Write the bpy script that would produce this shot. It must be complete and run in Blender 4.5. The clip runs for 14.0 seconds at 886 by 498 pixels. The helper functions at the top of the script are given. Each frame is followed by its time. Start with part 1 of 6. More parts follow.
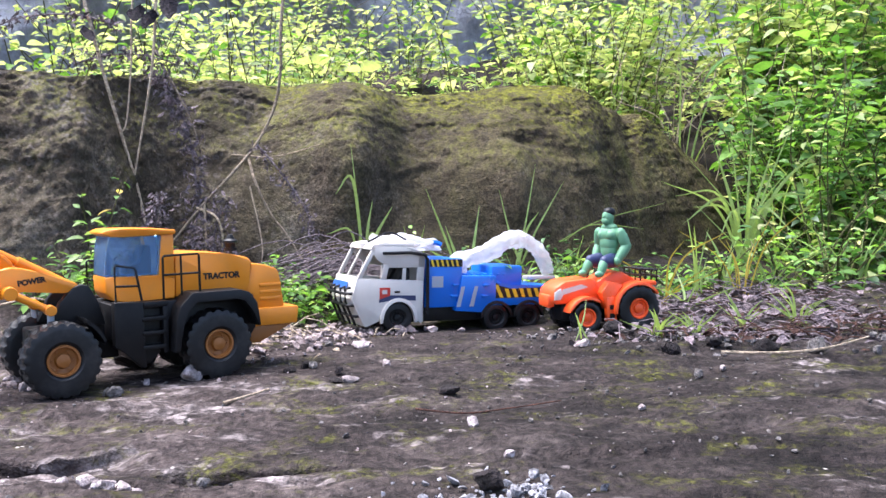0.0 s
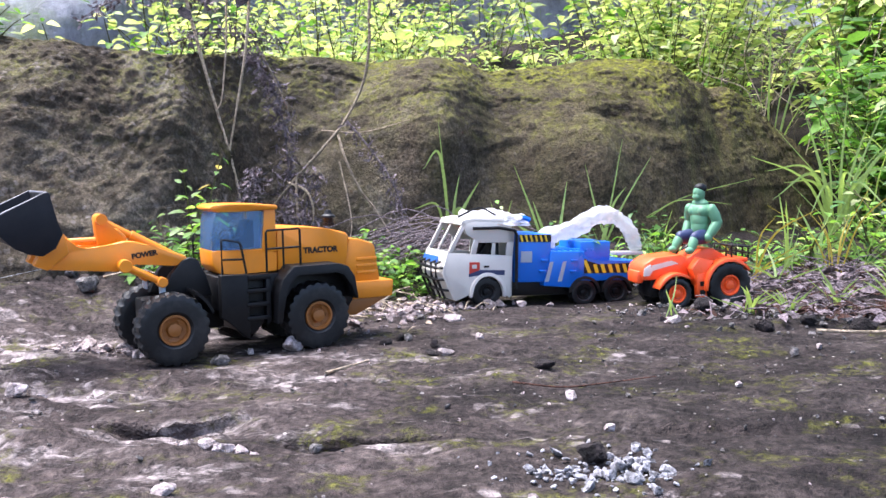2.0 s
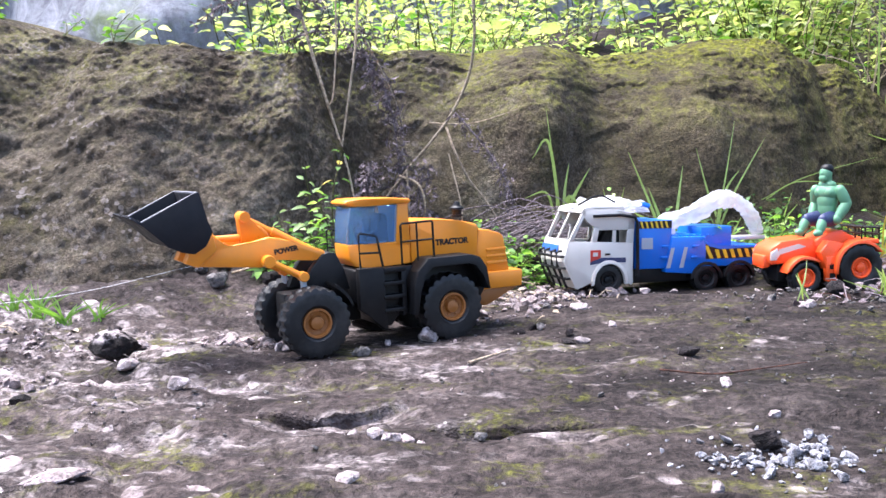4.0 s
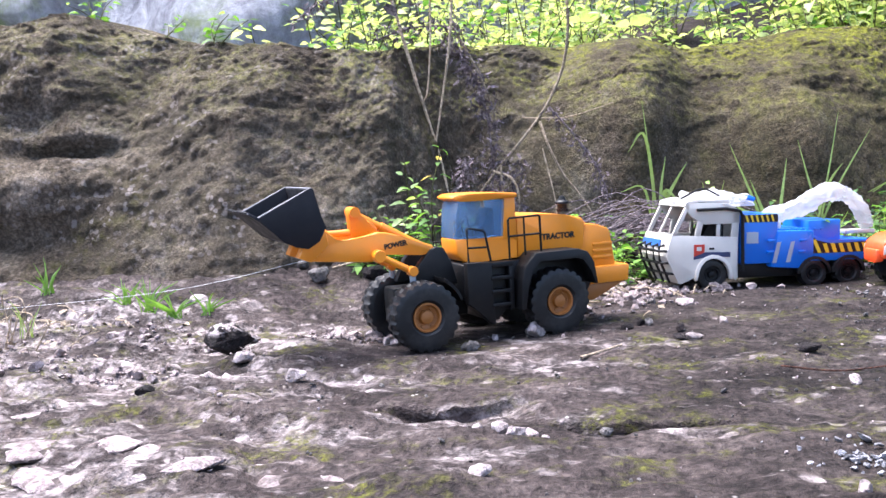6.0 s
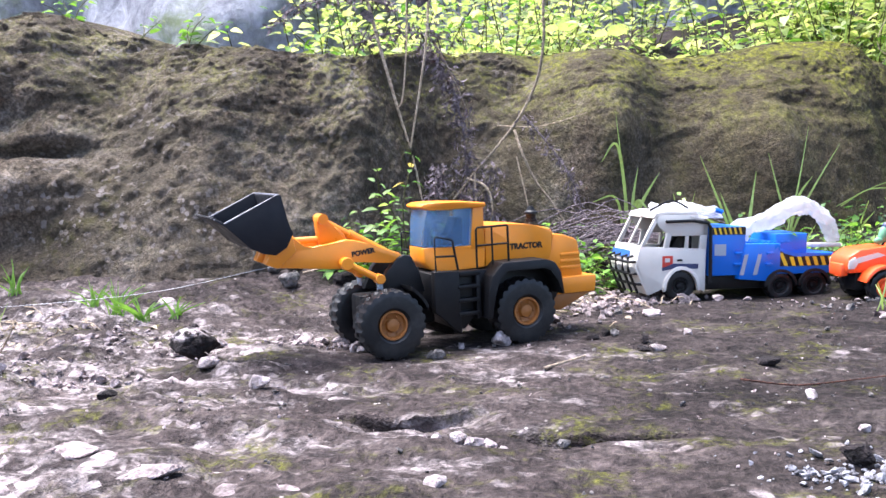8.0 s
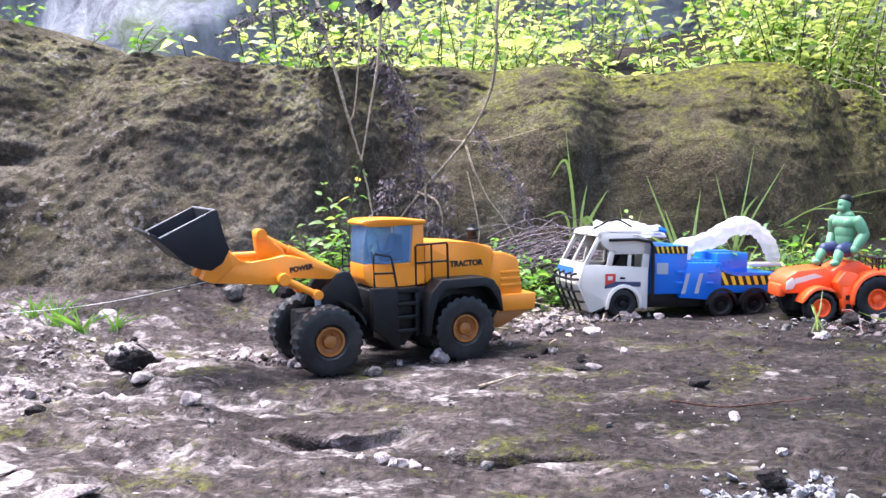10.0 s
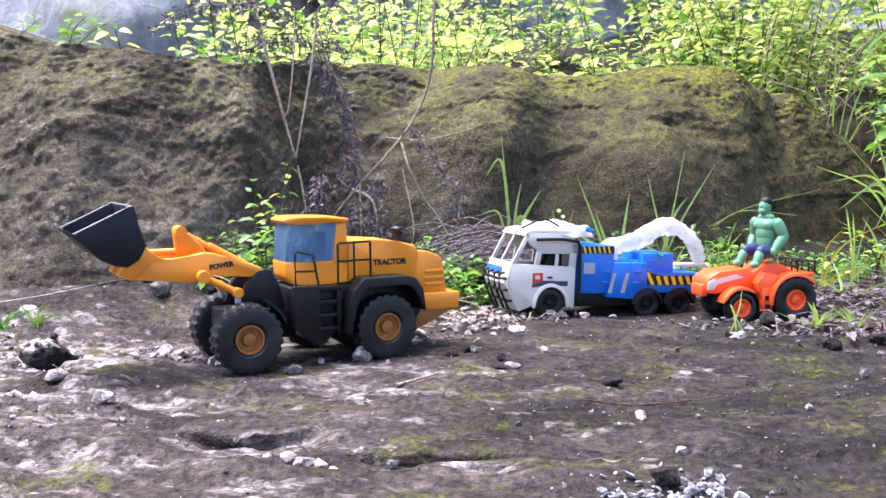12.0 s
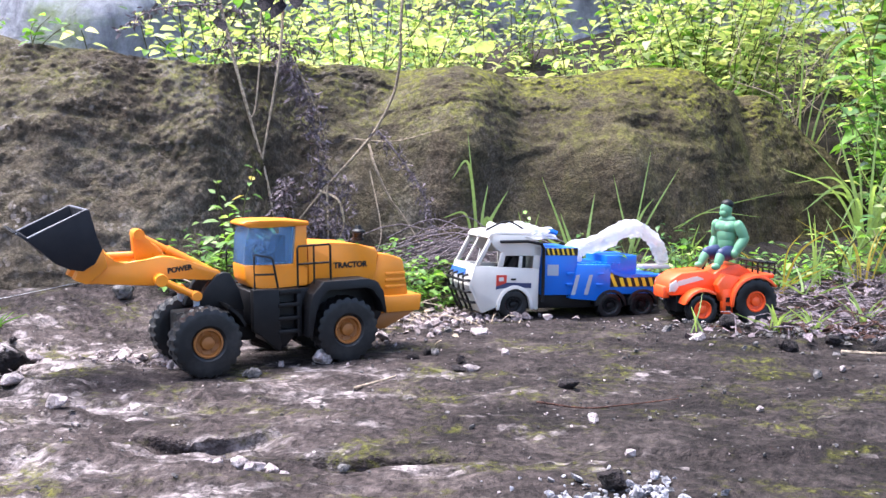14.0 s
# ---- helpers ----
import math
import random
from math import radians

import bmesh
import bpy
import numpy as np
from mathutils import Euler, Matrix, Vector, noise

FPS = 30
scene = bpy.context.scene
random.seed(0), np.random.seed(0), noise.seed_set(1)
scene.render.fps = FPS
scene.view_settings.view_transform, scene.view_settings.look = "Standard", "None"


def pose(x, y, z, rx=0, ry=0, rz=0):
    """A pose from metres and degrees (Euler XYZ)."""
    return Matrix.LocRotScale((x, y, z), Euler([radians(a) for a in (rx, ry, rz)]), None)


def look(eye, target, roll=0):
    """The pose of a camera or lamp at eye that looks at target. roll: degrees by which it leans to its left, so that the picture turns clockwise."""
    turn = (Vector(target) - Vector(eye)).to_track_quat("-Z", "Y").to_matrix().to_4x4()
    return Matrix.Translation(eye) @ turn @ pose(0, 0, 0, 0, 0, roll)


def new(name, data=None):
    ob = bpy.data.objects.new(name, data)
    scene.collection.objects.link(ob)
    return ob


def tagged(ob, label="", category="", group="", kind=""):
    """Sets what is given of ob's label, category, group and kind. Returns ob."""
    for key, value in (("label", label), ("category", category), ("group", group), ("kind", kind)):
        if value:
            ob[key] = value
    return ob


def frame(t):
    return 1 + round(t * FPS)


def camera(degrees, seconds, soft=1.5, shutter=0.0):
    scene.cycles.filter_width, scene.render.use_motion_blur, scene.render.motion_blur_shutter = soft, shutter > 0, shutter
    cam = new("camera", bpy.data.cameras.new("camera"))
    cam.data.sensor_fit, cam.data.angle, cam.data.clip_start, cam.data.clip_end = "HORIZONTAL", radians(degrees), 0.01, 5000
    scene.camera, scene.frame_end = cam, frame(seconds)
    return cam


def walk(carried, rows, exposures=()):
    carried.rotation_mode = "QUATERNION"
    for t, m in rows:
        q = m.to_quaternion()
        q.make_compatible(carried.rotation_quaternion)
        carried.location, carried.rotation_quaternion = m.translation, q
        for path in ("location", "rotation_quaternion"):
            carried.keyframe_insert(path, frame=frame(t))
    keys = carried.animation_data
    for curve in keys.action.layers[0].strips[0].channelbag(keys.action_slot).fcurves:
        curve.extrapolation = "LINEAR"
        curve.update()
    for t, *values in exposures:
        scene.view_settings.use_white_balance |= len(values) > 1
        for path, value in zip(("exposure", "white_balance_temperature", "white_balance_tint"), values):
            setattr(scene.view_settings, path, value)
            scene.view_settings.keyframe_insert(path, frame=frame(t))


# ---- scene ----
cam = camera(50.7, 14.0)
PATH = [
    (0, (0.013, 0.015, 0.185), (-0.01, 2.011, 0.065), -0.9),
    (0.5, (0.01, 0.011, 0.186), (-0.048, 2.005, 0.048), -0.8),
    (1, (0.006, 0.007, 0.186), (-0.082, 2.0, 0.036), -1.1),
    (1.5, (0.002, 0.005, 0.188), (-0.128, 1.994, 0.029), -0.9),
    (2, (-0.006, -0.001, 0.189), (-0.188, 1.983, 0.014), -0.9),
    (2.5, (-0.019, -0.005, 0.193), (-0.241, 1.975, 0.018), -1.5),
    (3, (-0.03, -0.007, 0.194), (-0.279, 1.97, 0.019), -1.9),
    (3.5, (-0.042, -0.01, 0.194), (-0.336, 1.961, 0.016), -2.4),
    (4, (-0.058, -0.014, 0.192), (-0.408, 1.945, 0.0), -2.7),
    (4.2, (-0.065, -0.015, 0.191), (-0.436, 1.94, -0.005), -2.7),
    (6.3, (-0.091, -0.023, 0.193), (-0.603, 1.901, 0.001), -3.2),
    (6.5, (-0.09, -0.024, 0.194), (-0.599, 1.9, 0.001), -3.0),
    (7, (-0.087, -0.022, 0.194), (-0.587, 1.905, -0.001), -2.8),
    (7.5, (-0.084, -0.021, 0.196), (-0.563, 1.911, 0.005), -2.6),
    (8, (-0.078, -0.021, 0.197), (-0.541, 1.916, 0.01), -2.2),
    (10.5, (-0.046, -0.017, 0.206), (-0.41, 1.943, 0.035), -0.9),
    (11, (-0.039, -0.017, 0.206), (-0.375, 1.947, 0.027), -0.6),
    (11.5, (-0.03, -0.017, 0.207), (-0.343, 1.951, 0.026), -0.5),
    (12, (-0.022, -0.016, 0.208), (-0.311, 1.955, 0.027), -0.4),
    (12.5, (-0.014, -0.015, 0.209), (-0.279, 1.959, 0.029), -0.3),
    (13, (-0.008, -0.016, 0.21), (-0.261, 1.96, 0.029), -0.3),
    (13.5, (-0.005, -0.016, 0.211), (-0.249, 1.961, 0.03), -0.4),
    (14, (-0.003, -0.016, 0.212), (-0.246, 1.96, 0.029), -0.3),
]
walk(cam, [(t, look(eye, target, roll)) for t, eye, target, roll in PATH], exposures=((0.0, 1.72, 6100, 15), (2.5, 1.80, 6100, 15), (4.0, 1.92, 6100, 15), (14.0, 1.92, 6100, 15)))

# ---- light ----
SUN_ELEV, SUN_AZ = 70.0, -75.0          # height and bearing of the sun, from ahead towards the left
world = bpy.data.worlds.new("sky")
scene.world = world
world.use_nodes = True
wn = world.node_tree.nodes
sky = wn.new("ShaderNodeTexSky")
sky.sky_type = "NISHITA"
sky.sun_disc = False
sky.sun_elevation = radians(SUN_ELEV)
sky.sun_rotation = radians(SUN_AZ)
sky.air_density, sky.dust_density = 1.0, 3.0
world.node_tree.links.new(sky.outputs[0], wn["Background"].inputs[0])
wn["Background"].inputs[1].default_value = 0.15
sun = new("sun", bpy.data.lights.new("sun", "SUN"))
sun.data.energy, sun.data.angle, sun.data.color = 3.5, radians(52), (1.0, 0.975, 0.95)
sun_from = Vector((math.sin(radians(SUN_AZ)) * math.cos(radians(SUN_ELEV)), math.cos(radians(SUN_AZ)) * math.cos(radians(SUN_ELEV)), math.sin(radians(SUN_ELEV))))
sun.matrix_world = look(sun_from * 20, (0, 0, 0))


# ---- materials ----
def nodes_of(name):
    m = bpy.data.materials.new(name)
    m.use_nodes = True
    nt = m.node_tree
    return m, nt, nt.nodes["Principled BSDF"]


def node(nt, kind, **inputs):
    n = nt.nodes.new(kind)
    for key, value in inputs.items():
        n.inputs[key.replace("_", " ")].default_value = value
    return n


def ramp(nt, source, stops):
    r = nt.nodes.new("ShaderNodeValToRGB")
    el = r.color_ramp.elements
    while len(el) < len(stops):
        el.new(0.5)
    for e, (p, c) in zip(el, stops):
        e.position, e.color = p, (*c, 1) if len(c) == 3 else c
    nt.links.new(source, r.inputs[0])
    return r.outputs[0]


def grey(v):
    return (v, v, v)


def mix(nt, fac, a, b, blend="MIX"):
    n = nt.nodes.new("ShaderNodeMix")
    n.data_type, n.blend_type = "RGBA", blend
    for value, sock in ((fac, n.inputs[0]), (a, n.inputs[6]), (b, n.inputs[7])):
        if isinstance(value, (int, float)):
            sock.default_value = value
        elif isinstance(value, tuple):
            sock.default_value = (*value, 1)
        else:
            nt.links.new(value, sock)
    return n.outputs[2]


def noise_tex(nt, scale, detail=6, rough=0.6, stretch=None, obj=True):
    out = nt.nodes.new("ShaderNodeTexCoord").outputs["Object"] if obj else nt.nodes.new("ShaderNodeNewGeometry").outputs["Position"]
    if stretch:
        mp = nt.nodes.new("ShaderNodeMapping")
        mp.inputs["Scale"].default_value = stretch
        nt.links.new(out, mp.inputs[0])
        out = mp.outputs[0]
    n = node(nt, "ShaderNodeTexNoise", Scale=scale, Detail=detail, Roughness=rough)
    nt.links.new(out, n.inputs["Vector"])
    return n.outputs[0]


def bump(nt, bsdf, height, strength, distance):
    b = node(nt, "ShaderNodeBump", Strength=strength, Distance=distance)
    nt.links.new(height, b.inputs["Height"])
    nt.links.new(b.outputs[0], bsdf.inputs["Normal"])


def flakes(nt, scale, share, stretch=(1, 1, 1)):
    """Angular chips: a share of the cells of a Voronoi pattern, with ragged borders."""
    mp = nt.nodes.new("ShaderNodeMapping")
    mp.inputs["Scale"].default_value = stretch
    nt.links.new(nt.nodes.new("ShaderNodeTexCoord").outputs["Object"], mp.inputs[0])
    vor = node(nt, "ShaderNodeTexVoronoi", Scale=scale)
    nt.links.new(mp.outputs[0], vor.inputs["Vector"])
    one = nt.nodes.new("ShaderNodeSeparateColor")
    nt.links.new(vor.outputs["Color"], one.inputs[0])
    inner = ramp(nt, vor.outputs["Distance"], [(0.50, grey(1)), (0.75, grey(0))])
    return mix(nt, 1.0, ramp(nt, one.outputs[0], [(1 - share, grey(0)), (1 - share + 0.03, grey(1))]), inner, "MULTIPLY")


def earth_material():
    m, nt, p = nodes_of("stony earth")
    big = noise_tex(nt, 7, 8, 0.7, (1, 1.7, 1))
    fine = noise_tex(nt, 130, 4, 0.7, (1, 0.9, 1))
    base = ramp(nt, big, [(0.32, (0.016, 0.0122, 0.0115)), (0.45, (0.038, 0.029, 0.0275)), (0.56, (0.060, 0.0465, 0.0435)), (0.70, (0.115, 0.091, 0.085))])
    grain = ramp(nt, fine, [(0.34, grey(0.38)), (0.5, grey(0.92)), (0.66, grey(1.7))])
    c = mix(nt, 1.0, base, grain, "MULTIPLY")
    c = mix(nt, ramp(nt, noise_tex(nt, 38, 5, 0.7, (1, 1.5, 1)), [(0.36, grey(0.75)), (0.47, grey(0))]), c, (0.014, 0.0112, 0.0105))
    sep = nt.nodes.new("ShaderNodeSeparateXYZ")
    nt.links.new(nt.nodes.new("ShaderNodeTexCoord").outputs["Object"], sep.inputs[0])
    # more pale dust to the west, where lens glare is also put into the colour
    west_glare = nt.nodes.new("ShaderNodeMapRange")
    for key, value in (("From Min", 0.0), ("From Max", -0.60), ("To Min", -0.065), ("To Max", 0.082)):
        west_glare.inputs[key].default_value = value
    nt.links.new(sep.outputs["X"], west_glare.inputs["Value"])
    add = nt.nodes.new("ShaderNodeMath")
    nt.links.new(noise_tex(nt, 6.5, 9, 0.72, (1, 2.4, 1)), add.inputs[0])
    nt.links.new(west_glare.outputs[0], add.inputs[1])
    north = nt.nodes.new("ShaderNodeMapRange")
    for key, value in (("From Min", 0.95), ("From Max", 1.35), ("To Min", 0.0), ("To Max", 0.3)):
        north.inputs[key].default_value = value
    nt.links.new(sep.outputs["Y"], north.inputs["Value"])
    less = nt.nodes.new("ShaderNodeMath")
    less.operation = "SUBTRACT"
    nt.links.new(add.outputs[0], less.inputs[0])
    nt.links.new(north.outputs[0], less.inputs[1])
    last = less.outputs[0]
    for axis_name, near, beyond in (("X", -0.95, -1.5), ("Y", 0.35, 0.0)):
        fade = nt.nodes.new("ShaderNodeMapRange")
        for key, value in (("From Min", near), ("From Max", beyond), ("To Min", 0.0), ("To Max", 0.14)):
            fade.inputs[key].default_value = value
        nt.links.new(sep.outputs[axis_name], fade.inputs["Value"])
        sub = nt.nodes.new("ShaderNodeMath")
        sub.operation = "SUBTRACT"
        nt.links.new(last, sub.inputs[0])
        nt.links.new(fade.outputs[0], sub.inputs[1])
        last = sub.outputs[0]
    # the earth colour gets darker towards +x, with an uneven border
    eastward = nt.nodes.new("ShaderNodeMapRange")
    for key, value in (("From Min", -0.30), ("From Max", 0.15), ("To Min", 0.0), ("To Max", 1.0)):
        eastward.inputs[key].default_value = value
    uneven = nt.nodes.new("ShaderNodeMath")
    uneven.operation = "MULTIPLY_ADD"
    nt.links.new(noise_tex(nt, 2.2, 5, 0.6), uneven.inputs[0])
    uneven.inputs[1].default_value = 1.3
    nt.links.new(sep.outputs["X"], uneven.inputs[2])
    shifted = nt.nodes.new("ShaderNodeMath")
    shifted.operation = "SUBTRACT"
    nt.links.new(uneven.outputs[0], shifted.inputs[0])
    shifted.inputs[1].default_value = 0.65
    nt.links.new(shifted.outputs[0], eastward.inputs["Value"])
    c = mix(nt, eastward.outputs[0], c, mix(nt, 1.0, c, ramp(nt, noise_tex(nt, 8, 5, 0.65, (1, 2, 1)), [(0.36, (0.32, 0.33, 0.33)), (0.6, (0.68, 0.69, 0.69))]), "MULTIPLY"))
    dust = ramp(nt, last, [(0.52, grey(0)), (0.57, grey(0.35)), (0.68, grey(0.9))])
    worn = ramp(nt, noise_tex(nt, 48, 6, 0.75, (1, 1.6, 1)), [(0.44, grey(0.05)), (0.56, grey(1))])
    dust = mix(nt, 1.0, dust, worn, "MULTIPLY")
    chips = mix(nt, 1.0, ramp(nt, last, [(0.46, grey(0)), (0.60, grey(0.8))]), flakes(nt, 75.0, 0.13, (1, 1.3, 1)), "MULTIPLY")
    dust = mix(nt, 1.0, dust, chips, "LIGHTEN")
    c = mix(nt, dust, c, mix(nt, 1.0, (0.42, 0.360, 0.352), ramp(nt, noise_tex(nt, 110, 3, 0.6), [(0.34, grey(0.3)), (0.62, grey(1.3))]), "MULTIPLY"))
    moss = ramp(nt, noise_tex(nt, 12, 5, 0.68, (1, 1.3, 1)), [(0.52, grey(0)), (0.66, grey(0.8))])
    moss = mix(nt, 1.0, moss, ramp(nt, noise_tex(nt, 120, 5, 0.75), [(0.45, grey(0.0)), (0.58, grey(1))]), "MULTIPLY")
    mosscol = ramp(nt, noise_tex(nt, 160, 3), [(0.35, (0.035, 0.036, 0.008)), (0.65, (0.145, 0.145, 0.022))])
    c = mix(nt, moss, c, mosscol)
    vor = node(nt, "ShaderNodeTexVoronoi", Scale=95.0)
    nt.links.new(nt.nodes.new("ShaderNodeTexCoord").outputs["Object"], vor.inputs["Vector"])
    speck = ramp(nt, vor.outputs["Distance"], [(0.1, grey(0.8)), (0.17, grey(0))])
    some = ramp(nt, noise_tex(nt, 21, 3), [(0.59, grey(0)), (0.66, grey(1))])
    c = mix(nt, mix(nt, 1.0, speck, some, "MULTIPLY"), c, (0.42, 0.38, 0.35))
    nt.links.new(c, p.inputs["Base Color"])
    p.inputs["Roughness"].default_value = 0.8
    p.inputs["Specular IOR Level"].default_value = 0.12
    bump(nt, p, mix(nt, 0.45, noise_tex(nt, 50, 5, 0.7, (1, 1.5, 1)), noise_tex(nt, 210, 3, 0.65)), 1.0, 0.012)
    return m


def rock_material():
    m, nt, p = nodes_of("mossy brown tuff")
    c = ramp(nt, noise_tex(nt, 9, 6, 0.66), [(0.34, (0.045, 0.035, 0.025)), (0.47, (0.112, 0.087, 0.064)), (0.58, (0.175, 0.140, 0.110)), (0.70, (0.28, 0.24, 0.205))])
    grain = ramp(nt, noise_tex(nt, 190, 5, 0.72), [(0.36, grey(0.5)), (0.5, grey(0.95)), (0.63, grey(1.7))])
    c = mix(nt, 1.0, c, grain, "MULTIPLY")
    grime = ramp(nt, noise_tex(nt, 3.5, 5, 0.6, (1, 1, 0.45)), [(0.42, grey(0)), (0.62, grey(0.65))])
    c = mix(nt, grime, c, (0.085, 0.072, 0.053))
    plan = nt.nodes.new("ShaderNodeSeparateXYZ")
    nt.links.new(nt.nodes.new("ShaderNodeTexCoord").outputs["Object"], plan.inputs[0])
    east = nt.nodes.new("ShaderNodeMapRange")
    for key, value in (("From Min", -0.55), ("From Max", 0.35), ("To Min", 0.0), ("To Max", 0.85)):
        east.inputs[key].default_value = value
    nt.links.new(plan.outputs["X"], east.inputs["Value"])
    # olive film whose darkness also paints the shade of the bank's right end
    algae_shade = mix(nt, 1.0, ramp(nt, noise_tex(nt, 14, 4, 0.6, (1, 1, 0.25)), [(0.35, (0.038, 0.028, 0.016)), (0.52, (0.082, 0.064, 0.033)), (0.68, (0.125, 0.110, 0.040))]), grain, "MULTIPLY")
    c = mix(nt, east.outputs[0], c, algae_shade)
    sep = nt.nodes.new("ShaderNodeSeparateXYZ")
    nt.links.new(nt.nodes.new("ShaderNodeNewGeometry").outputs["Normal"], sep.inputs[0])
    up = ramp(nt, sep.outputs["Z"], [(0.24, grey(0.0)), (0.58, grey(1))])
    patch = ramp(nt, noise_tex(nt, 9, 6, 0.7), [(0.41, grey(0)), (0.56, grey(1))])
    patch = mix(nt, 1.0, patch, ramp(nt, noise_tex(nt, 55, 4, 0.7), [(0.40, grey(0.1)), (0.56, grey(1))]), "MULTIPLY")
    side = ramp(nt, noise_tex(nt, 6.5, 6, 0.72), [(0.54, grey(0)), (0.68, grey(0.5))])
    mosscol = ramp(nt, noise_tex(nt, 130, 5, 0.7), [(0.3, (0.05, 0.056, 0.008)), (0.52, (0.23, 0.235, 0.022)), (0.70, (0.44, 0.45, 0.04))])
    pos = nt.nodes.new("ShaderNodeSeparateXYZ")
    nt.links.new(nt.nodes.new("ShaderNodeTexCoord").outputs["Object"], pos.inputs[0])
    high = ramp(nt, pos.outputs["Z"], [(0.22, grey(0.12)), (0.40, grey(1))])
    # less of this moss towards -x
    eastward = nt.nodes.new("ShaderNodeMapRange")
    for key, value in (("From Min", -0.95), ("From Max", -0.1), ("To Min", 0.3), ("To Max", 1.0)):
        eastward.inputs[key].default_value = value
    nt.links.new(plan.outputs["X"], eastward.inputs["Value"])
    high = mix(nt, 1.0, high, eastward.outputs[0], "MULTIPLY")
    c = mix(nt, mix(nt, 1.0, mix(nt, 1.0, up, patch, "MULTIPLY"), high, "MULTIPLY"), c, mosscol)
    c = mix(nt, mix(nt, 1.0, side, ramp(nt, noise_tex(nt, 60, 4, 0.7), [(0.45, grey(0.0)), (0.6, grey(1))]), "MULTIPLY"), c, (0.12, 0.115, 0.022))
    bare = nt.nodes.new("ShaderNodeMapRange")
    for key, value in (("From Min", -0.6), ("From Max", -0.3), ("To Min", 1.0), ("To Max", 0.2)):
        bare.inputs[key].default_value = value
    nt.links.new(plan.outputs["X"], bare.inputs["Value"])
    lichen = mix(nt, 1.0, mix(nt, 1.0, flakes(nt, 140.0, 0.22), bare.outputs[0], "MULTIPLY"), ramp(nt, noise_tex(nt, 10, 5, 0.7), [(0.46, grey(0)), (0.62, grey(0.75))]), "MULTIPLY")
    c = mix(nt, lichen, c, (0.33, 0.285, 0.265))
    c = mix(nt, ramp(nt, noise_tex(nt, 34, 6, 0.72, (1, 1, 1.5)), [(0.34, grey(0.5)), (0.43, grey(0))]), c, (0.022, 0.018, 0.013))
    nt.links.new(c, p.inputs["Base Color"])
    p.inputs["Roughness"].default_value = 0.9
    p.inputs["Specular IOR Level"].default_value = 0.15
    bump(nt, p, mix(nt, 0.5, noise_tex(nt, 60, 6, 0.75, (1, 1, 1.3)), noise_tex(nt, 260, 4, 0.7)), 1.0, 0.022)
    return m


def cliff_material():
    m, nt, p = nodes_of("haze-paled weathered cliff")
    # rock greys, made paler and bluer to paint the bright haze over them
    c = ramp(nt, noise_tex(nt, 7.0, 6, 0.75, (1, 1, 0.5)), [(0.32, (0.17, 0.17, 0.19)), (0.47, (0.36, 0.36, 0.39)), (0.60, (0.52, 0.52, 0.56)), (0.72, (0.72, 0.72, 0.76))])
    g = ramp(nt, noise_tex(nt, 1.1, 6, 0.7), [(0.5, grey(0)), (0.62, grey(0.8))])
    c = mix(nt, g, c, (0.20, 0.26, 0.07))
    nt.links.new(c, p.inputs["Base Color"])
    p.inputs["Roughness"].default_value = 0.9
    bump(nt, p, noise_tex(nt, 12, 9, 0.75), 1.0, 0.05)
    return m


def stone_material(name, dark, pale, scale=45):
    m, nt, p = nodes_of(name)
    c = ramp(nt, noise_tex(nt, scale * 3.5, 4, 0.7, None, False), [(0.34, dark), (0.50, tuple(0.45 * a + 0.55 * b for a, b in zip(dark, pale))), (0.58, pale), (0.72, tuple(min(0.85, v * 1.35) for v in pale))])
    info = nt.nodes.new("ShaderNodeObjectInfo")
    tone = ramp(nt, info.outputs["Random"], [(0, grey(0.8)), (1, grey(1.2))])
    c = mix(nt, 1.0, c, tone, "MULTIPLY")
    geo = nt.nodes.new("ShaderNodeNewGeometry")
    tone = ramp(nt, geo.outputs["Random Per Island"], [(0, (0.72, 0.70, 0.69)), (0.5, (0.98, 0.95, 0.95)), (1, (1.25, 1.2, 1.2))])
    c = mix(nt, 0.8, c, mix(nt, 1.0, c, tone, "MULTIPLY"))
    nt.links.new(c, p.inputs["Base Color"])
    p.inputs["Roughness"].default_value = 0.8
    p.inputs["Specular IOR Level"].default_value = 0.25
    bump(nt, p, noise_tex(nt, 230, 4, 0.7, None, False), 1.0, 0.006)
    return m


def plastic(name, color, rough=0.35, dirt=0.25, metallic=0.0, dust_color=(0.16, 0.13, 0.10)):
    m, nt, p = nodes_of(name)
    if max(color) < 0.02:
        p.inputs["Specular IOR Level"].default_value = 0.28
    d = ramp(nt, noise_tex(nt, 28, 8, 0.75), [(0.45, grey(0)), (0.75, grey(dirt))])
    v = ramp(nt, noise_tex(nt, 9, 3), [(0.3, tuple(x * 0.9 for x in color)), (0.7, tuple(min(1, x * 1.06) for x in color))])
    nt.links.new(mix(nt, d, v, dust_color), p.inputs["Base Color"])
    r = ramp(nt, noise_tex(nt, 40, 6, 0.7), [(0.3, grey(rough * 0.8)), (0.7, grey(min(1, rough * 1.5)))])
    nt.links.new(r, p.inputs["Roughness"])
    p.inputs["Metallic"].default_value = metallic
    bump(nt, p, noise_tex(nt, 300, 3), 0.08, 0.001)
    return m


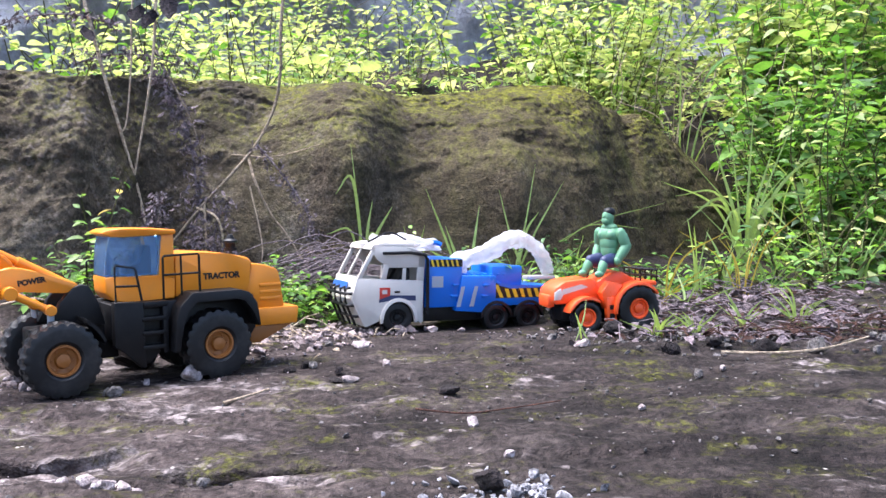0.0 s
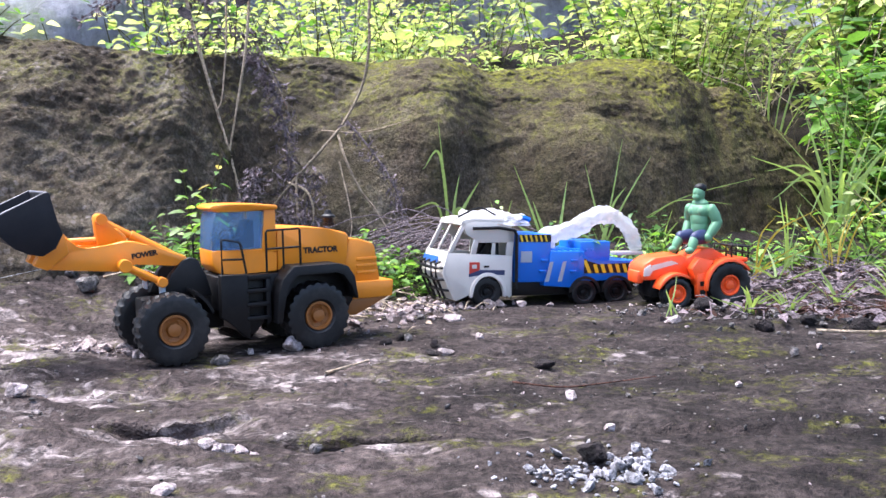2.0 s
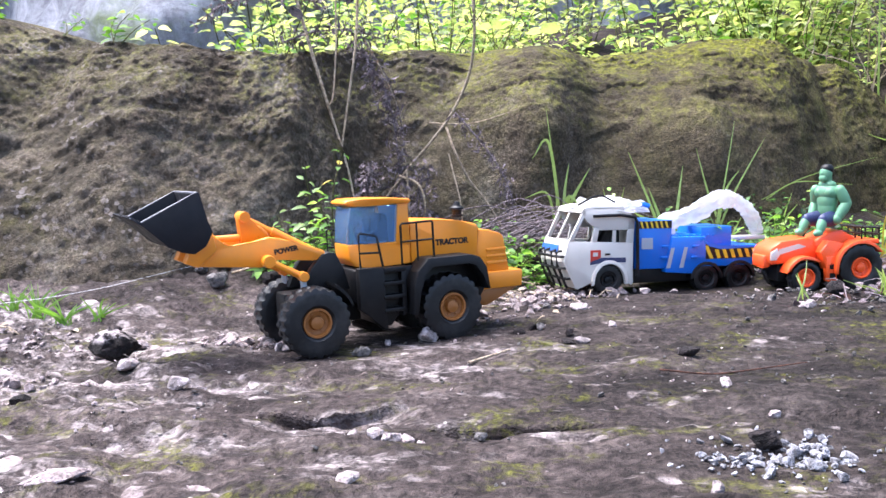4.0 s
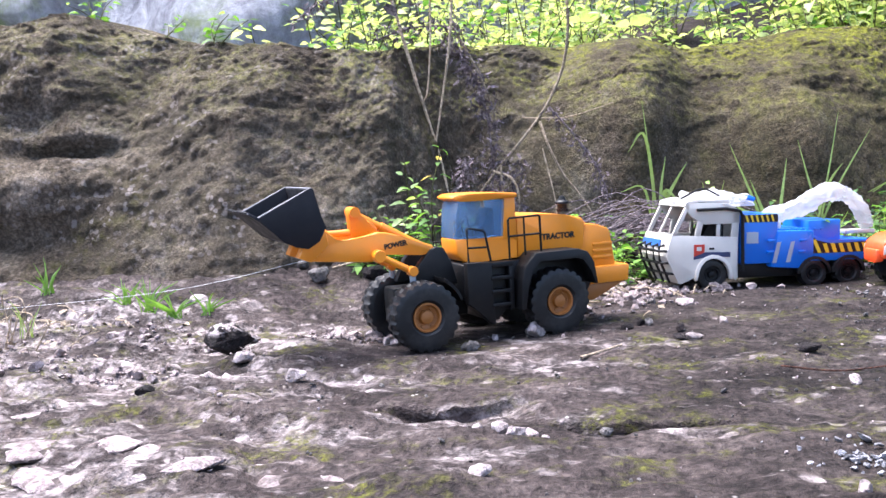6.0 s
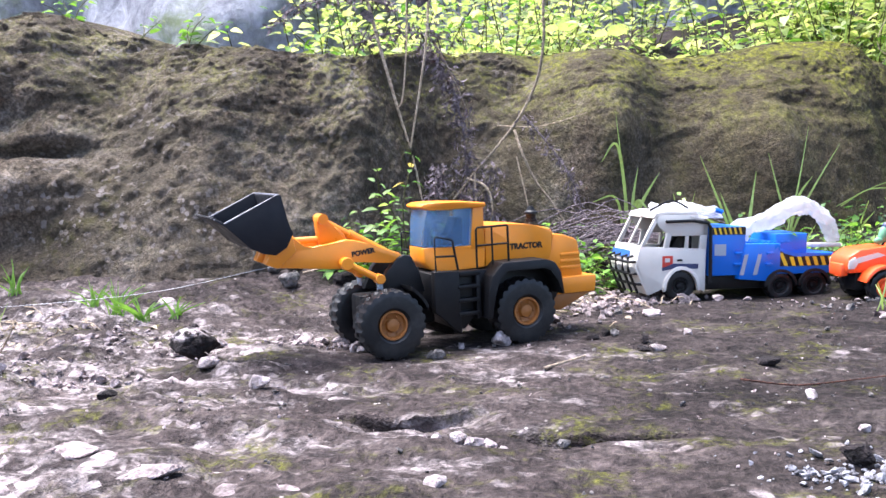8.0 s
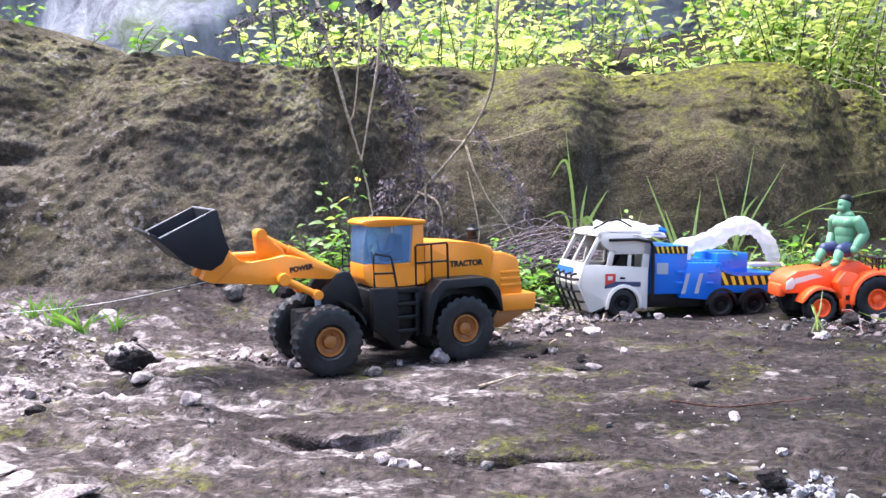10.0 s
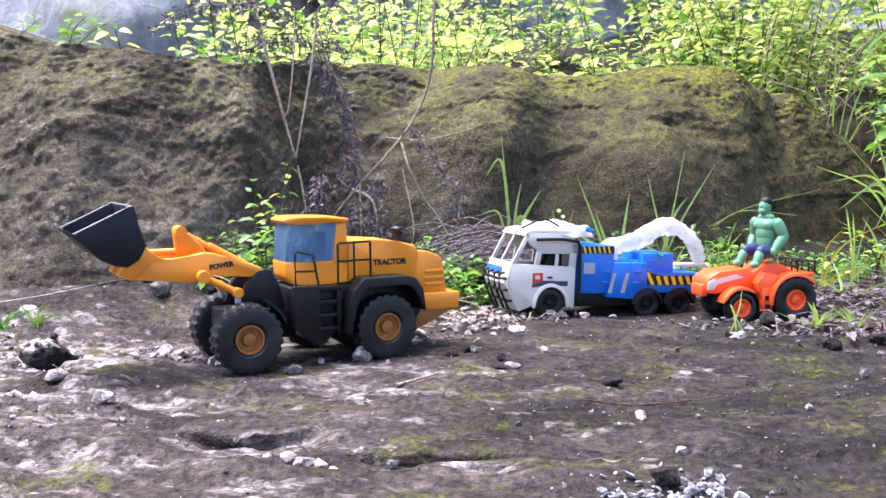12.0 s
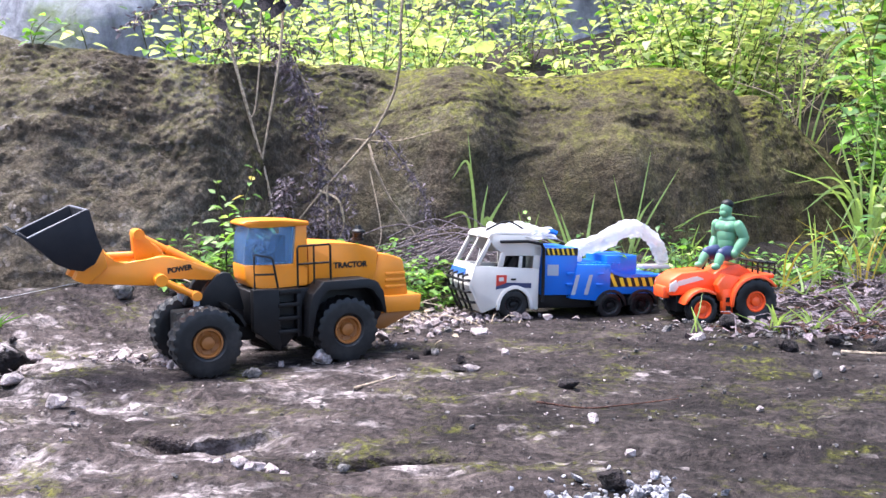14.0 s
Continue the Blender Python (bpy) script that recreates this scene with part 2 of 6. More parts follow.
def leaf_material(name, dark, light, trans=0.55, rough=0.45):
    m, nt, p = nodes_of(name)
    geo = nt.nodes.new("ShaderNodeNewGeometry")
    c = ramp(nt, geo.outputs["Random Per Island"], [(0.0, dark), (0.85, light), (0.97, tuple(min(0.6, v * 1.4) for v in light))])
    vein = ramp(nt, noise_tex(nt, 120, 4), [(0.3, grey(0.75)), (0.7, grey(1.15))])
    c = mix(nt, 1.0, c, vein, "MULTIPLY")
    nt.links.new(c, p.inputs["Base Color"])
    p.inputs["Roughness"].default_value = rough
    tr = nt.nodes.new("ShaderNodeBsdfTranslucent")
    nt.links.new(mix(nt, 1.0, c, (1.45, 1.4, 0.85), "MULTIPLY"), tr.inputs[0])
    mx = nt.nodes.new("ShaderNodeMixShader")
    mx.inputs[0].default_value = trans
    nt.links.new(p.outputs[0], mx.inputs[1])
    nt.links.new(tr.outputs[0], mx.inputs[2])
    nt.links.new(mx.outputs[0], nt.nodes["Material Output"].inputs[0])
    return m


def film_material():
    """Thin milky plastic film, creased, letting part of the light through."""
    m, nt, p = nodes_of("crumpled white plastic film")
    p.inputs["Base Color"].default_value = (0.80, 0.80, 0.82, 1)
    p.inputs["Roughness"].default_value = 0.22
    bump(nt, p, noise_tex(nt, 95, 5, 0.7), 1.0, 0.012)
    tr = nt.nodes.new("ShaderNodeBsdfTranslucent")
    tr.inputs[0].default_value = (0.88, 0.88, 0.90, 1)
    clear = nt.nodes.new("ShaderNodeBsdfTransparent")
    for share, shader in ((0.40, tr), (0.24, clear)):
        mx = nt.nodes.new("ShaderNodeMixShader")
        mx.inputs[0].default_value = share
        nt.links.new(nt.nodes["Material Output"].inputs[0].links[0].from_socket, mx.inputs[1])
        nt.links.new(shader.outputs[0], mx.inputs[2])
        nt.links.new(mx.outputs[0], nt.nodes["Material Output"].inputs[0])
    return m


EARTH, ROCK, CLIFF = earth_material(), rock_material(), cliff_material()
PALE = stone_material("pale pinkish stone", (0.14, 0.11, 0.105), (0.40, 0.335, 0.33))
WHITE = stone_material("whitish stone", (0.20, 0.165, 0.16), (0.52, 0.45, 0.445))
GREY = stone_material("grey stone", (0.05, 0.05, 0.05), (0.20, 0.185, 0.18))
DARK = stone_material("dark crusty stone", (0.006, 0.005, 0.005), (0.026, 0.020, 0.021))
YELLOW = plastic("orange-yellow plastic", (0.76, 0.245, 0.009), 0.32, 0.18)
RIMY = plastic("ochre rim plastic", (0.26, 0.088, 0.011), 0.5, 0.25)
BLACK = plastic("black plastic", (0.0025, 0.0028, 0.004), 0.45, 0.05)
BUCKET = plastic("dark grey plastic", (0.005, 0.0055, 0.009), 0.5, 0.04)
RUBBER = plastic("dusty black rubber", (0.0032, 0.0034, 0.0048), 0.42, 0.26, 0.0, (0.11, 0.103, 0.098))
RUBBER.node_tree.nodes["Principled BSDF"].inputs["Specular IOR Level"].default_value = 0.36
# paler than the bucket: a highlight along its edges, given as colour
GLINT = plastic("pale grey edge glint", (0.16, 0.16, 0.185), 0.5, 0.1)
CREAM = plastic("cream white plastic", (0.60, 0.56, 0.51), 0.35, 0.14)
BLUE = plastic("bright blue plastic", (0.003, 0.135, 0.58), 0.30, 0.10)
ORANGE = plastic("red-orange plastic", (0.80, 0.085, 0.012), 0.33, 0.15)
SILVER = plastic("silver sticker", (0.35, 0.40, 0.47), 0.4, 0.1, 0.3)
LABELY = plastic("yellow hazard sticker", (0.70, 0.48, 0.02), 0.4, 0.2)
LABELK = plastic("black sticker", (0.012, 0.012, 0.012), 0.4, 0.1)
LABELR = plastic("red sticker", (0.50, 0.03, 0.015), 0.4, 0.1)
LABELB = plastic("blue sticker", (0.03, 0.12, 0.42), 0.35, 0.1)
NAVY = plastic("dark navy plastic", (0.02, 0.03, 0.09), 0.4, 0.1)
SKIN = plastic("matt green plastic", (0.11, 0.27, 0.15), 0.42, 0.1, 0.0, (0.05, 0.12, 0.04))
FILM = film_material()
STRING = plastic("white nylon string", (0.75, 0.75, 0.78), 0.5, 0.05)
BARK = stone_material("pale dry stem", (0.22, 0.17, 0.12), (0.50, 0.41, 0.30), 60)
DEAD = stone_material("dark withered leaf", (0.06, 0.048, 0.054), (0.26, 0.212, 0.228), 80)
BLACKLEAF = stone_material("blackened leaf", (0.006, 0.005, 0.007), (0.028, 0.022, 0.028), 60)
STALK = stone_material("green brown stalk", (0.05, 0.055, 0.02), (0.13, 0.13, 0.05), 60)
TWIG = stone_material("red brown twig", (0.03, 0.014, 0.010), (0.09, 0.04, 0.027), 60)
# green leaf paled so that its colour carries the strong sun
SUNLIT = leaf_material("leaf with painted sunlight", (0.18, 0.26, 0.08), (0.50, 0.58, 0.26), 0.5, 0.6)
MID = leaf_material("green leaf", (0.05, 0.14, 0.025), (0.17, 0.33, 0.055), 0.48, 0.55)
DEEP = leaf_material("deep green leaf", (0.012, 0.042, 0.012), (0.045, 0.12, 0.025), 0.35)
GRASS = leaf_material("grass blade", (0.13, 0.22, 0.06), (0.31, 0.42, 0.14), 0.45)
STRAW = leaf_material("yellowed leaf", (0.26, 0.20, 0.03), (0.45, 0.34, 0.05), 0.4)


def glass_material():
    m, nt, p = nodes_of("blue tinted window plastic")
    p.inputs["Base Color"].default_value = (0.28, 0.54, 0.92, 1)
    p.inputs["Roughness"].default_value = 0.04
    p.inputs["Transmission Weight"].default_value = 0.78
    p.inputs["IOR"].default_value = 1.35
    return m


GLASS = glass_material()


# ---- building helpers ----
def finish(name, me, material, parent=None, smooth=35):
    if material:
        me.materials.append(material)
    if smooth:
        me.shade_smooth()
        me.set_sharp_from_angle(angle=radians(smooth))
    ob = new(name, me)
    if parent:
        ob.parent = parent
    return ob


def part(name, bm, material, parent, label="", smooth=35):
    bmesh.ops.recalc_face_normals(bm, faces=bm.faces)
    me = bpy.data.meshes.new(name)
    bm.to_mesh(me)
    bm.free()
    ob = finish(name, me, material, parent, smooth)
    return tagged(ob, label)


def thing(name, m, label, category, group="", kind=""):
    ob = new(name)
    ob.empty_display_size = 0.02
    ob.matrix_world = m
    return tagged(ob, label, category, group, kind)


def prism(pts, y0, y1, bev=0.0012, bm=None):
    """A plate whose outline pts lies in x, z, from y0 to y1."""
    own = bmesh.new()
    a = [own.verts.new((x, y0, z)) for x, z in pts]
    b = [own.verts.new((x, y1, z)) for x, z in pts]
    own.faces.new(a)
    own.faces.new(b)
    for i in range(len(pts)):
        own.faces.new((a[i], a[i - 1], b[i - 1], b[i]))
    if bev:
        bmesh.ops.bevel(own, geom=list(own.edges), offset=bev, segments=2, affect="EDGES", profile=0.5)
    return own if bm is None else join(bm, own)


def join(bm, other):
    me = bpy.data.meshes.new("joining")
    other.to_mesh(me)
    other.free()
    bm.from_mesh(me)
    bpy.data.meshes.remove(me)
    return bm


def box(x0, x1, y0, y1, z0, z1, bev=0.0012, bm=None):
    return prism([(x0, z0), (x1, z0), (x1, z1), (x0, z1)], y0, y1, bev, bm)


def rod(bm, p0, p1, r0, r1=None, n=10):
    p0, p1 = Vector(p0), Vector(p1)
    d = p1 - p0
    m = Matrix.Translation((p0 + p1) / 2) @ d.to_track_quat("Z", "Y").to_matrix().to_4x4()
    bmesh.ops.create_cone(bm, cap_ends=True, segments=n, radius1=r0, radius2=r0 if r1 is None else r1, depth=d.length, matrix=m)
    return bm


def tube(bm, pts, r, n=6, taper=1.0):
    """A bent rod of radius r along pts."""
    pts = [Vector(p) for p in pts]
    rings = []
    for i, p in enumerate(pts):
        d = (pts[min(i + 1, len(pts) - 1)] - pts[max(i - 1, 0)]).normalized()
        q = d.to_track_quat("Z", "Y")
        rr = r * (1 + (taper - 1) * i / (len(pts) - 1))
        rings.append([bm.verts.new(p + q @ Vector((rr * math.cos(2 * math.pi * k / n), rr * math.sin(2 * math.pi * k / n), 0))) for k in range(n)])
    for a, b in zip(rings, rings[1:]):
        for k in range(n):
            bm.faces.new((a[k - 1], a[k], b[k], b[k - 1]))
    bm.faces.new(rings[0])
    bm.faces.new(rings[-1])
    return bm


def smooth_path(pts, steps=6):
    """Points of a smooth curve through pts."""
    p = [Vector(v) for v in pts]
    p = [2 * p[0] - p[1], *p, 2 * p[-1] - p[-2]]
    out = []
    for i in range(1, len(p) - 2):
        for k in range(steps):
            t = k / steps
            out.append(0.5 * (2 * p[i] + (p[i + 1] - p[i - 1]) * t + (2 * p[i - 1] - 5 * p[i] + 4 * p[i + 1] - p[i + 2]) * t * t
                              + (3 * p[i] - p[i - 1] - 3 * p[i + 1] + p[i + 2]) * t ** 3))
    return out + [p[-2]]


def lathe(profile, n=40, bm=None, caps=True):
    """Turns (y, r) round the y axis."""
    bm = bm or bmesh.new()
    rings = [[bm.verts.new((r * math.cos(2 * math.pi * k / n), y, r * math.sin(2 * math.pi * k / n))) for k in range(n)] for y, r in profile]
    for a, b in zip(rings, rings[1:]):
        for k in range(n):
            bm.faces.new((a[k - 1], a[k], b[k], b[k - 1]))
    if caps:
        bm.faces.new(rings[0])
        bm.faces.new(rings[-1])
    return bm


def fbm(x, y, z, octaves=4):
    return noise.fractal(Vector((x, y, z)), 0.9, 2.1, octaves)


def step(a, b, v):
    t = min(1, max(0, (v - a) / (b - a)))
    return t * t * (3 - 2 * t)


# ---- ground ----
ROCK_LINE = ((-3.2, 0.95), (-1.3, 1.02), (-0.8, 1.09), (-0.62, 1.16), (-0.5, 1.24), (-0.38, 1.5), (-0.15, 1.56), (0.17, 1.68), (0.3, 1.78), (0.48, 2.1), (0.8, 2.5), (4.0, 2.6))
CONTACTS = [(-0.256, 0.982, 0.007, 0.10), (-0.340, 0.900, 0.007, 0.11), (-0.29, 0.94, 0.007, 0.10), (-0.073, 1.244, 0.0045, 0.07), (0.05, 1.26, 0.001, 0.07), (0.11, 1.27, 0.000, 0.07), (0.236, 1.260, 0.0015, 0.08), (0.17, 1.25, 0.004, 0.06)]
HOLLOWS = [(-0.272, 0.655, 0.060, 0.022, 0.019), (-0.125, 0.618, 0.06, 0.014, 0.013), (0.10, 0.64, 0.06, 0.007, 0.007), (-0.22, 0.597, 0.045, 0.010, 0.006)]


def ground_z(x, y):
    yb = float(np.interp(x, [p[0] for p in ROCK_LINE], [p[1] for p in ROCK_LINE]))
    z = 0.008 + 0.042 * step(yb - 0.2, yb + 0.02, y)
    far = step(2.1, 4.6, y)
    z += (0.75 * far + 0.10 * far * fbm(x * 1.3, y * 1.3, 3)) * (0.25 + 0.75 * step(-1.0, -0.3, x))
    near = 1 - step(1.8, 3.0, math.hypot(x, y - 0.9))
    rough = 0.0
    if near > 0:
        rough = 0.0030 * fbm(x * 4.5, y * 7, 0.3, 3) + 0.0030 * fbm(x * 15, y * 26, 5.1, 4) + 0.0022 * fbm(x * 52, y * 75, 9.7, 4)
        ledge = fbm(x * 8 + 3, y * 19, 2.2, 5)
        flat = 0.35 + 0.65 * step(-0.1, -0.45, x)
        rough += flat * (0.0050 * step(0.10, 0.15, ledge) + 0.0035 * step(0.34, 0.38, ledge) - 0.005 * step(0.2, 0.25, -ledge))
        rough *= near
    for hx, hy, rx, ry, d in HOLLOWS:
        q = ((x - hx) / rx) ** 2 + ((y - hy) / (ry * (0.42 if y > hy else 1.4))) ** 2
        if q < 9:
            q *= max(0.2, 1 + 0.9 * fbm(x * 22, y * 40, hx, 3))
        if q < 6:
            z -= d * math.exp(-q)
    hold = 0.0
    for cx, cy, cz, r in CONTACTS:
        q = ((x - cx) ** 2 + (y - cy) ** 2) / (r * r)
        if q < 5:
            w = math.exp(-q * q)
            hold = max(hold, w)
            if w > 0.02:
                z += (cz - z) * w
    return z + rough * (1 - 0.93 * hold)


def axis(lo, hi, fine, reach, grow=1.22):
    v = list(np.arange(lo, hi, fine))
    d, a = fine, v[0]
    before = []
    while a > -reach:
        d *= grow
        a -= d
        before.append(a)
    d, b = fine, v[-1]
    after = []
    while b < reach:
        d *= grow
        b += d
        after.append(b)
    return before[::-1] + v + after


def grid_mesh(name, rows):
    w = len(rows[0])
    me = bpy.data.meshes.new(name)
    faces = [(j * w + i, j * w + i + 1, (j + 1) * w + i + 1, (j + 1) * w + i) for j in range(len(rows) - 1) for i in range(w - 1)]
    me.from_pydata([p for r in rows for p in r], [], faces)
    return me


def undercut(x, y):
    """How far the far lip of the two large hollows leans out over them."""
    lean = 0.0
    for hx, hy, rx, ry, d in HOLLOWS[:2]:
        u = (y - hy) / ry
        if 0 < u < 5:
            lean += 0.9 * d * math.exp(-((x - hx) / rx) ** 2) * step(0.05, 0.6, u) * (1 - step(0.6, 5, u))
    return lean


xs, ys = axis(-1.25, 0.75, 0.0055, 70), axis(0.42, 1.55, 0.0050, 70)
ground = finish("ground", grid_mesh("ground", [[(x, y - undercut(x, y), ground_z(x, y)) for x in xs] for y in ys]), EARTH, smooth=180)
tagged(ground, "dark stony earth with moss and dust", "ground", kind="structure")

# ---- rock bank ----
# foot x, y and top x, y, z, from its far left end to where it turns away at the right
BANK = [(-9.0, 0.75, -9.0, 1.2, 0.55), (-3.2, 0.95, -3.2, 1.30, 0.50), (-1.9, 1.0, -1.9, 1.36, 0.485), (-1.35, 1.01, -1.25, 1.39, 0.468), (-1.12, 1.03, -1.10, 1.40, 0.478), (-1.0, 1.05, -0.98, 1.42, 0.436), (-0.84, 1.08, -0.825, 1.42, 0.409),
        (-0.70, 1.11, -0.69, 1.42, 0.390), (-0.60, 1.17, -0.59, 1.44, 0.380), (-0.515, 1.23, -0.545, 1.48, 0.378), (-0.475, 1.35, -0.520, 1.60, 0.388), (-0.445, 1.49, -0.485, 1.73, 0.404), (-0.38, 1.53, -0.383, 1.80, 0.408),
        (-0.28, 1.54, -0.30, 1.83, 0.404), (-0.18, 1.55, -0.198, 1.85, 0.406), (-0.12, 1.57, -0.135, 1.88, 0.392), (-0.06, 1.62, -0.09, 1.95, 0.380), (0.04, 1.66, 0.014, 1.98, 0.394), (0.13, 1.67, 0.119, 2.0, 0.415),
        (0.24, 1.72, 0.24, 2.05, 0.418), (0.32, 1.80, 0.300, 2.10, 0.404), (0.39, 1.90, 0.365, 2.19, 0.381), (0.47, 2.02, 0.455, 2.28, 0.372), (0.56, 2.12, 0.54, 2.36, 0.325), (0.67, 2.22, 0.65, 2.44, 0.245), (0.78, 2.38, 0.76, 2.58, 0.16), (0.86, 2.6, 0.84, 2.8, 0.1)]


# lumps and hollows of the face: x, z, half-widths, how far they stand out
LUMPS = [(-0.175, 0.24, 0.085, 0.13, 0.080), (0.10, 0.20, 0.12, 0.11, 0.100), (0.21, 0.12, 0.10, 0.10, 0.030), (-0.30, 0.12, 0.08, 0.10, 0.030), (-0.74, 0.20, 0.07, 0.22, 0.030), (-0.62, 0.10, 0.10, 0.07, 0.035),
         (-0.985, 0.240, 0.075, 0.012, -0.075), (-1.04, 0.18, 0.17, 0.035, 0.040), (-1.05, 0.10, 0.13, 0.03, -0.060), (-1.10, 0.385, 0.13, 0.065, 0.060), (-1.08, 0.29, 0.10, 0.03, -0.035), (-0.92, 0.28, 0.05, 0.10, -0.030), (-0.35, 0.33, 0.08, 0.05, -0.025), (-0.040, 0.17, 0.060, 0.09, -0.030), (0.42, 0.30, 0.03, 0.10, -0.04), (0.14, 0.275, 0.05, 0.012, -0.022)]


def bank_rows():
    knots = np.array(BANK)
    u_at = np.concatenate([[0], np.cumsum(np.hypot(np.diff(knots[:, 0]), np.diff(knots[:, 1])))])
    us = np.concatenate([np.arange(0, u_at[2], 0.06), np.arange(u_at[2], u_at[3], 0.02), np.arange(u_at[3], u_at[-1], 0.004)])
    cols = [np.interp(us, u_at, knots[:, i]) for i in range(5)]
    # ease the kinks of the plan a little
    for c in cols:
        c[4:-4] = sum(c[k:len(c) - 8 + k] for k in range(9)) / 9
    vs = [i / 125 for i in range(126)]
    back = [0.03, 0.07, 0.12, 0.2, 0.32, 0.5, 0.8, 0.9]
    rows = []
    for v in vs + [1 + b for b in back]:
        row = []
        for bx, by, tx, ty, tz in zip(*cols):
            s = min(v, 1)
            x, y = bx + (tx - bx) * s, by + (ty - by) * s ** 1.05
            east = step(-0.50, -0.36, x)
            z = -0.03 + (tz + 0.03) * (1 - (1 - s) ** (1.30 + 0.60 * east))
            if v > 1:
                y += (v - 1)
                z = z - 0.04 * (v - 1) if v < 1.85 else -0.05
            e = 1.0 if v <= 1 else 0.5
            big = fbm(x * 4.6, y * 3.0, z * 3.0, 3)
            mid = fbm(x * 12, y * 9, z * 8, 4)
            crack = fbm(x * 3.1 + 7, y * 3, z * 17, 3)
            out = (0.040 - 0.020 * east) * big + (0.014 - 0.004 * east) * mid + (0.012 - 0.006 * east) * (abs(fbm(x * 21, y * 20, z * 25, 4)) - 0.25) + (0.0085 - 0.003 * east) * (abs(fbm(x * 62, y * 55, z * 70, 3)) - 0.25) + 0.003 * fbm(x * 130, y * 100, z * 110, 2) + 0.006 * step(0.10, 0.30, crack)
            for lx, lz, rx, rz, h in LUMPS:
                q = ((x - lx) / (rx if x < lx else rx * 0.65)) ** 2 + ((z - lz) / rz) ** 2
                if q < 6:
                    out += h * math.exp(-q)
            row.append((x + 0.2 * out, y - e * out * (0.35 + 0.65 * s), z + e * (0.30 * out - 0.004) * step(0.1, 0.5, s)))
        rows.append(row)
    return rows


bank = finish("rock_bank", grid_mesh("rock_bank", bank_rows()), ROCK, smooth=180)
tagged(bank, "mossy brown weathered rock bank behind the toys", "rock bank", kind="structure")


# ---- far cliff ----
def cliff_rows():
    rows = []
    for j in range(60):
        z = -0.2 + 5.0 * (j / 59)
        row = []
        for i in range(150):
            x = -9 + 18 * i / 149
            y = 4.6 + 0.10 * z + 0.02 * x * x
            y -= 0.45 * fbm(x * 0.8, z * 0.9, 1.5, 4) + 0.12 * fbm(x * 3.2, z * 3.4, 4.5, 4)
            row.append((x, y, z))
        rows.append(row)
    return rows


cliff = finish("backdrop", grid_mesh("backdrop", cliff_rows()), CLIFF, smooth=180)
tagged(cliff, "grey weathered cliff, haze painted into its colour, rising behind the shrubs", "cliff", kind="structure")


# ---- toys ----
def text_part(name, body, size, m, material, parent, label=""):
    cu = bpy.data.curves.new(name, "FONT")
    cu.body, cu.size, cu.extrude, cu.offset = body, size, 0.0003, size * 0.05
    cu.align_x, cu.align_y = "CENTER", "CENTER"
    tmp = new(name + "_outline", cu)
    bpy.context.view_layer.update()
    me = bpy.data.meshes.new_from_object(tmp.evaluated_get(bpy.context.evaluated_depsgraph_get()))
    bpy.data.objects.remove(tmp)
    ob = finish(name, me, material, parent, 0)
    ob.matrix_local = m
    return tagged(ob, label)


def side_turn(x, y, z, lean=0.0):
    """The pose of flat writing on a side that faces +y, read from there with the front to its left."""
    return Matrix.Translation((x, y, z)) @ Matrix(((-1, 0, 0, 0), (0, 0, 1, 0), (0, 1, 0, 0), (0, 0, 0, 1))) @ pose(0, 0, 0, 0, 0, lean)


def wheel(parent, x, y, z, r, w, rim_r, lugs, tyre_mat, rim_mat, side, rim_label=""):
    """A tyre with lugs, under the toy, and its rim; side is +1 or -1, the way that the rim faces."""
    hw = w / 2
    bm = bmesh.new()
    n = lugs * 5
    rings = []
    for q, rr, tread in ((-0.82, rim_r, 0), (-1, rim_r * 1.2, 0), (-1, r * 0.80, 0), (-0.96, r * 0.87, 0), (-0.88, r * 0.97, 1), (-0.55, r, 1), (-0.08, r, 1), (0.08, r, 2), (0.55, r, 2), (0.88, r * 0.97, 2), (0.96, r * 0.87, 0), (1, r * 0.80, 0), (1, rim_r * 1.2, 0), (0.82, rim_r, 0)):
        ring = []
        for k in range(n):
            a = 2 * math.pi * k / n
            shift = abs(q) * 2.2 + (2.5 if tread == 2 else 0)
            low = tread and (k + shift) % 5 >= 2.6
            s = rr * (0.948 if low else 1)
            ring.append(bm.verts.new((s * math.cos(a), q * hw, s * math.sin(a))))
        rings.append(ring)
    for a, b in zip(rings, rings[1:]):
        for k in range(n):
            bm.faces.new((a[k - 1], a[k], b[k], b[k - 1]))
    tyre = part("wheel", bm, tyre_mat, parent)
    tyre.location = (x, y, z)
    o = side * hw
    bm = lathe([(0, rim_r * 1.02), (o * 0.80, rim_r * 1.02), (o * 0.92, rim_r * 0.98), (o * 0.92, rim_r * 0.86), (o * 0.62, rim_r * 0.78), (o * 0.55, rim_r * 0.5), (o * 0.82, rim_r * 0.42), (o * 0.88, rim_r * 0.2), (o * 0.9, rim_r * 0.05)], 32)
    for k in range(6):
        a = math.pi * k / 3
        c = Vector((math.cos(a), 0, math.sin(a))) * rim_r * 0.64
        rod(bm, c + Vector((0, o * 0.5, 0)), c + Vector((0, o * 0.7, 0)), rim_r * 0.07, n=8)
    part("rim", bm, rim_mat, tyre, rim_label)
    return tyre


def railing(parent, pts, bars, y, r=0.0012):
    bm = tube(bmesh.new(), [(x, y, z) for x, z in pts], r, 6)
    for a, b in bars:
        rod(bm, (a[0], y, a[1]), (b[0], y, b[1]), r * 0.9, n=6)
    return part("railing", bm, BLACK, parent, "thin black plastic hand railing")


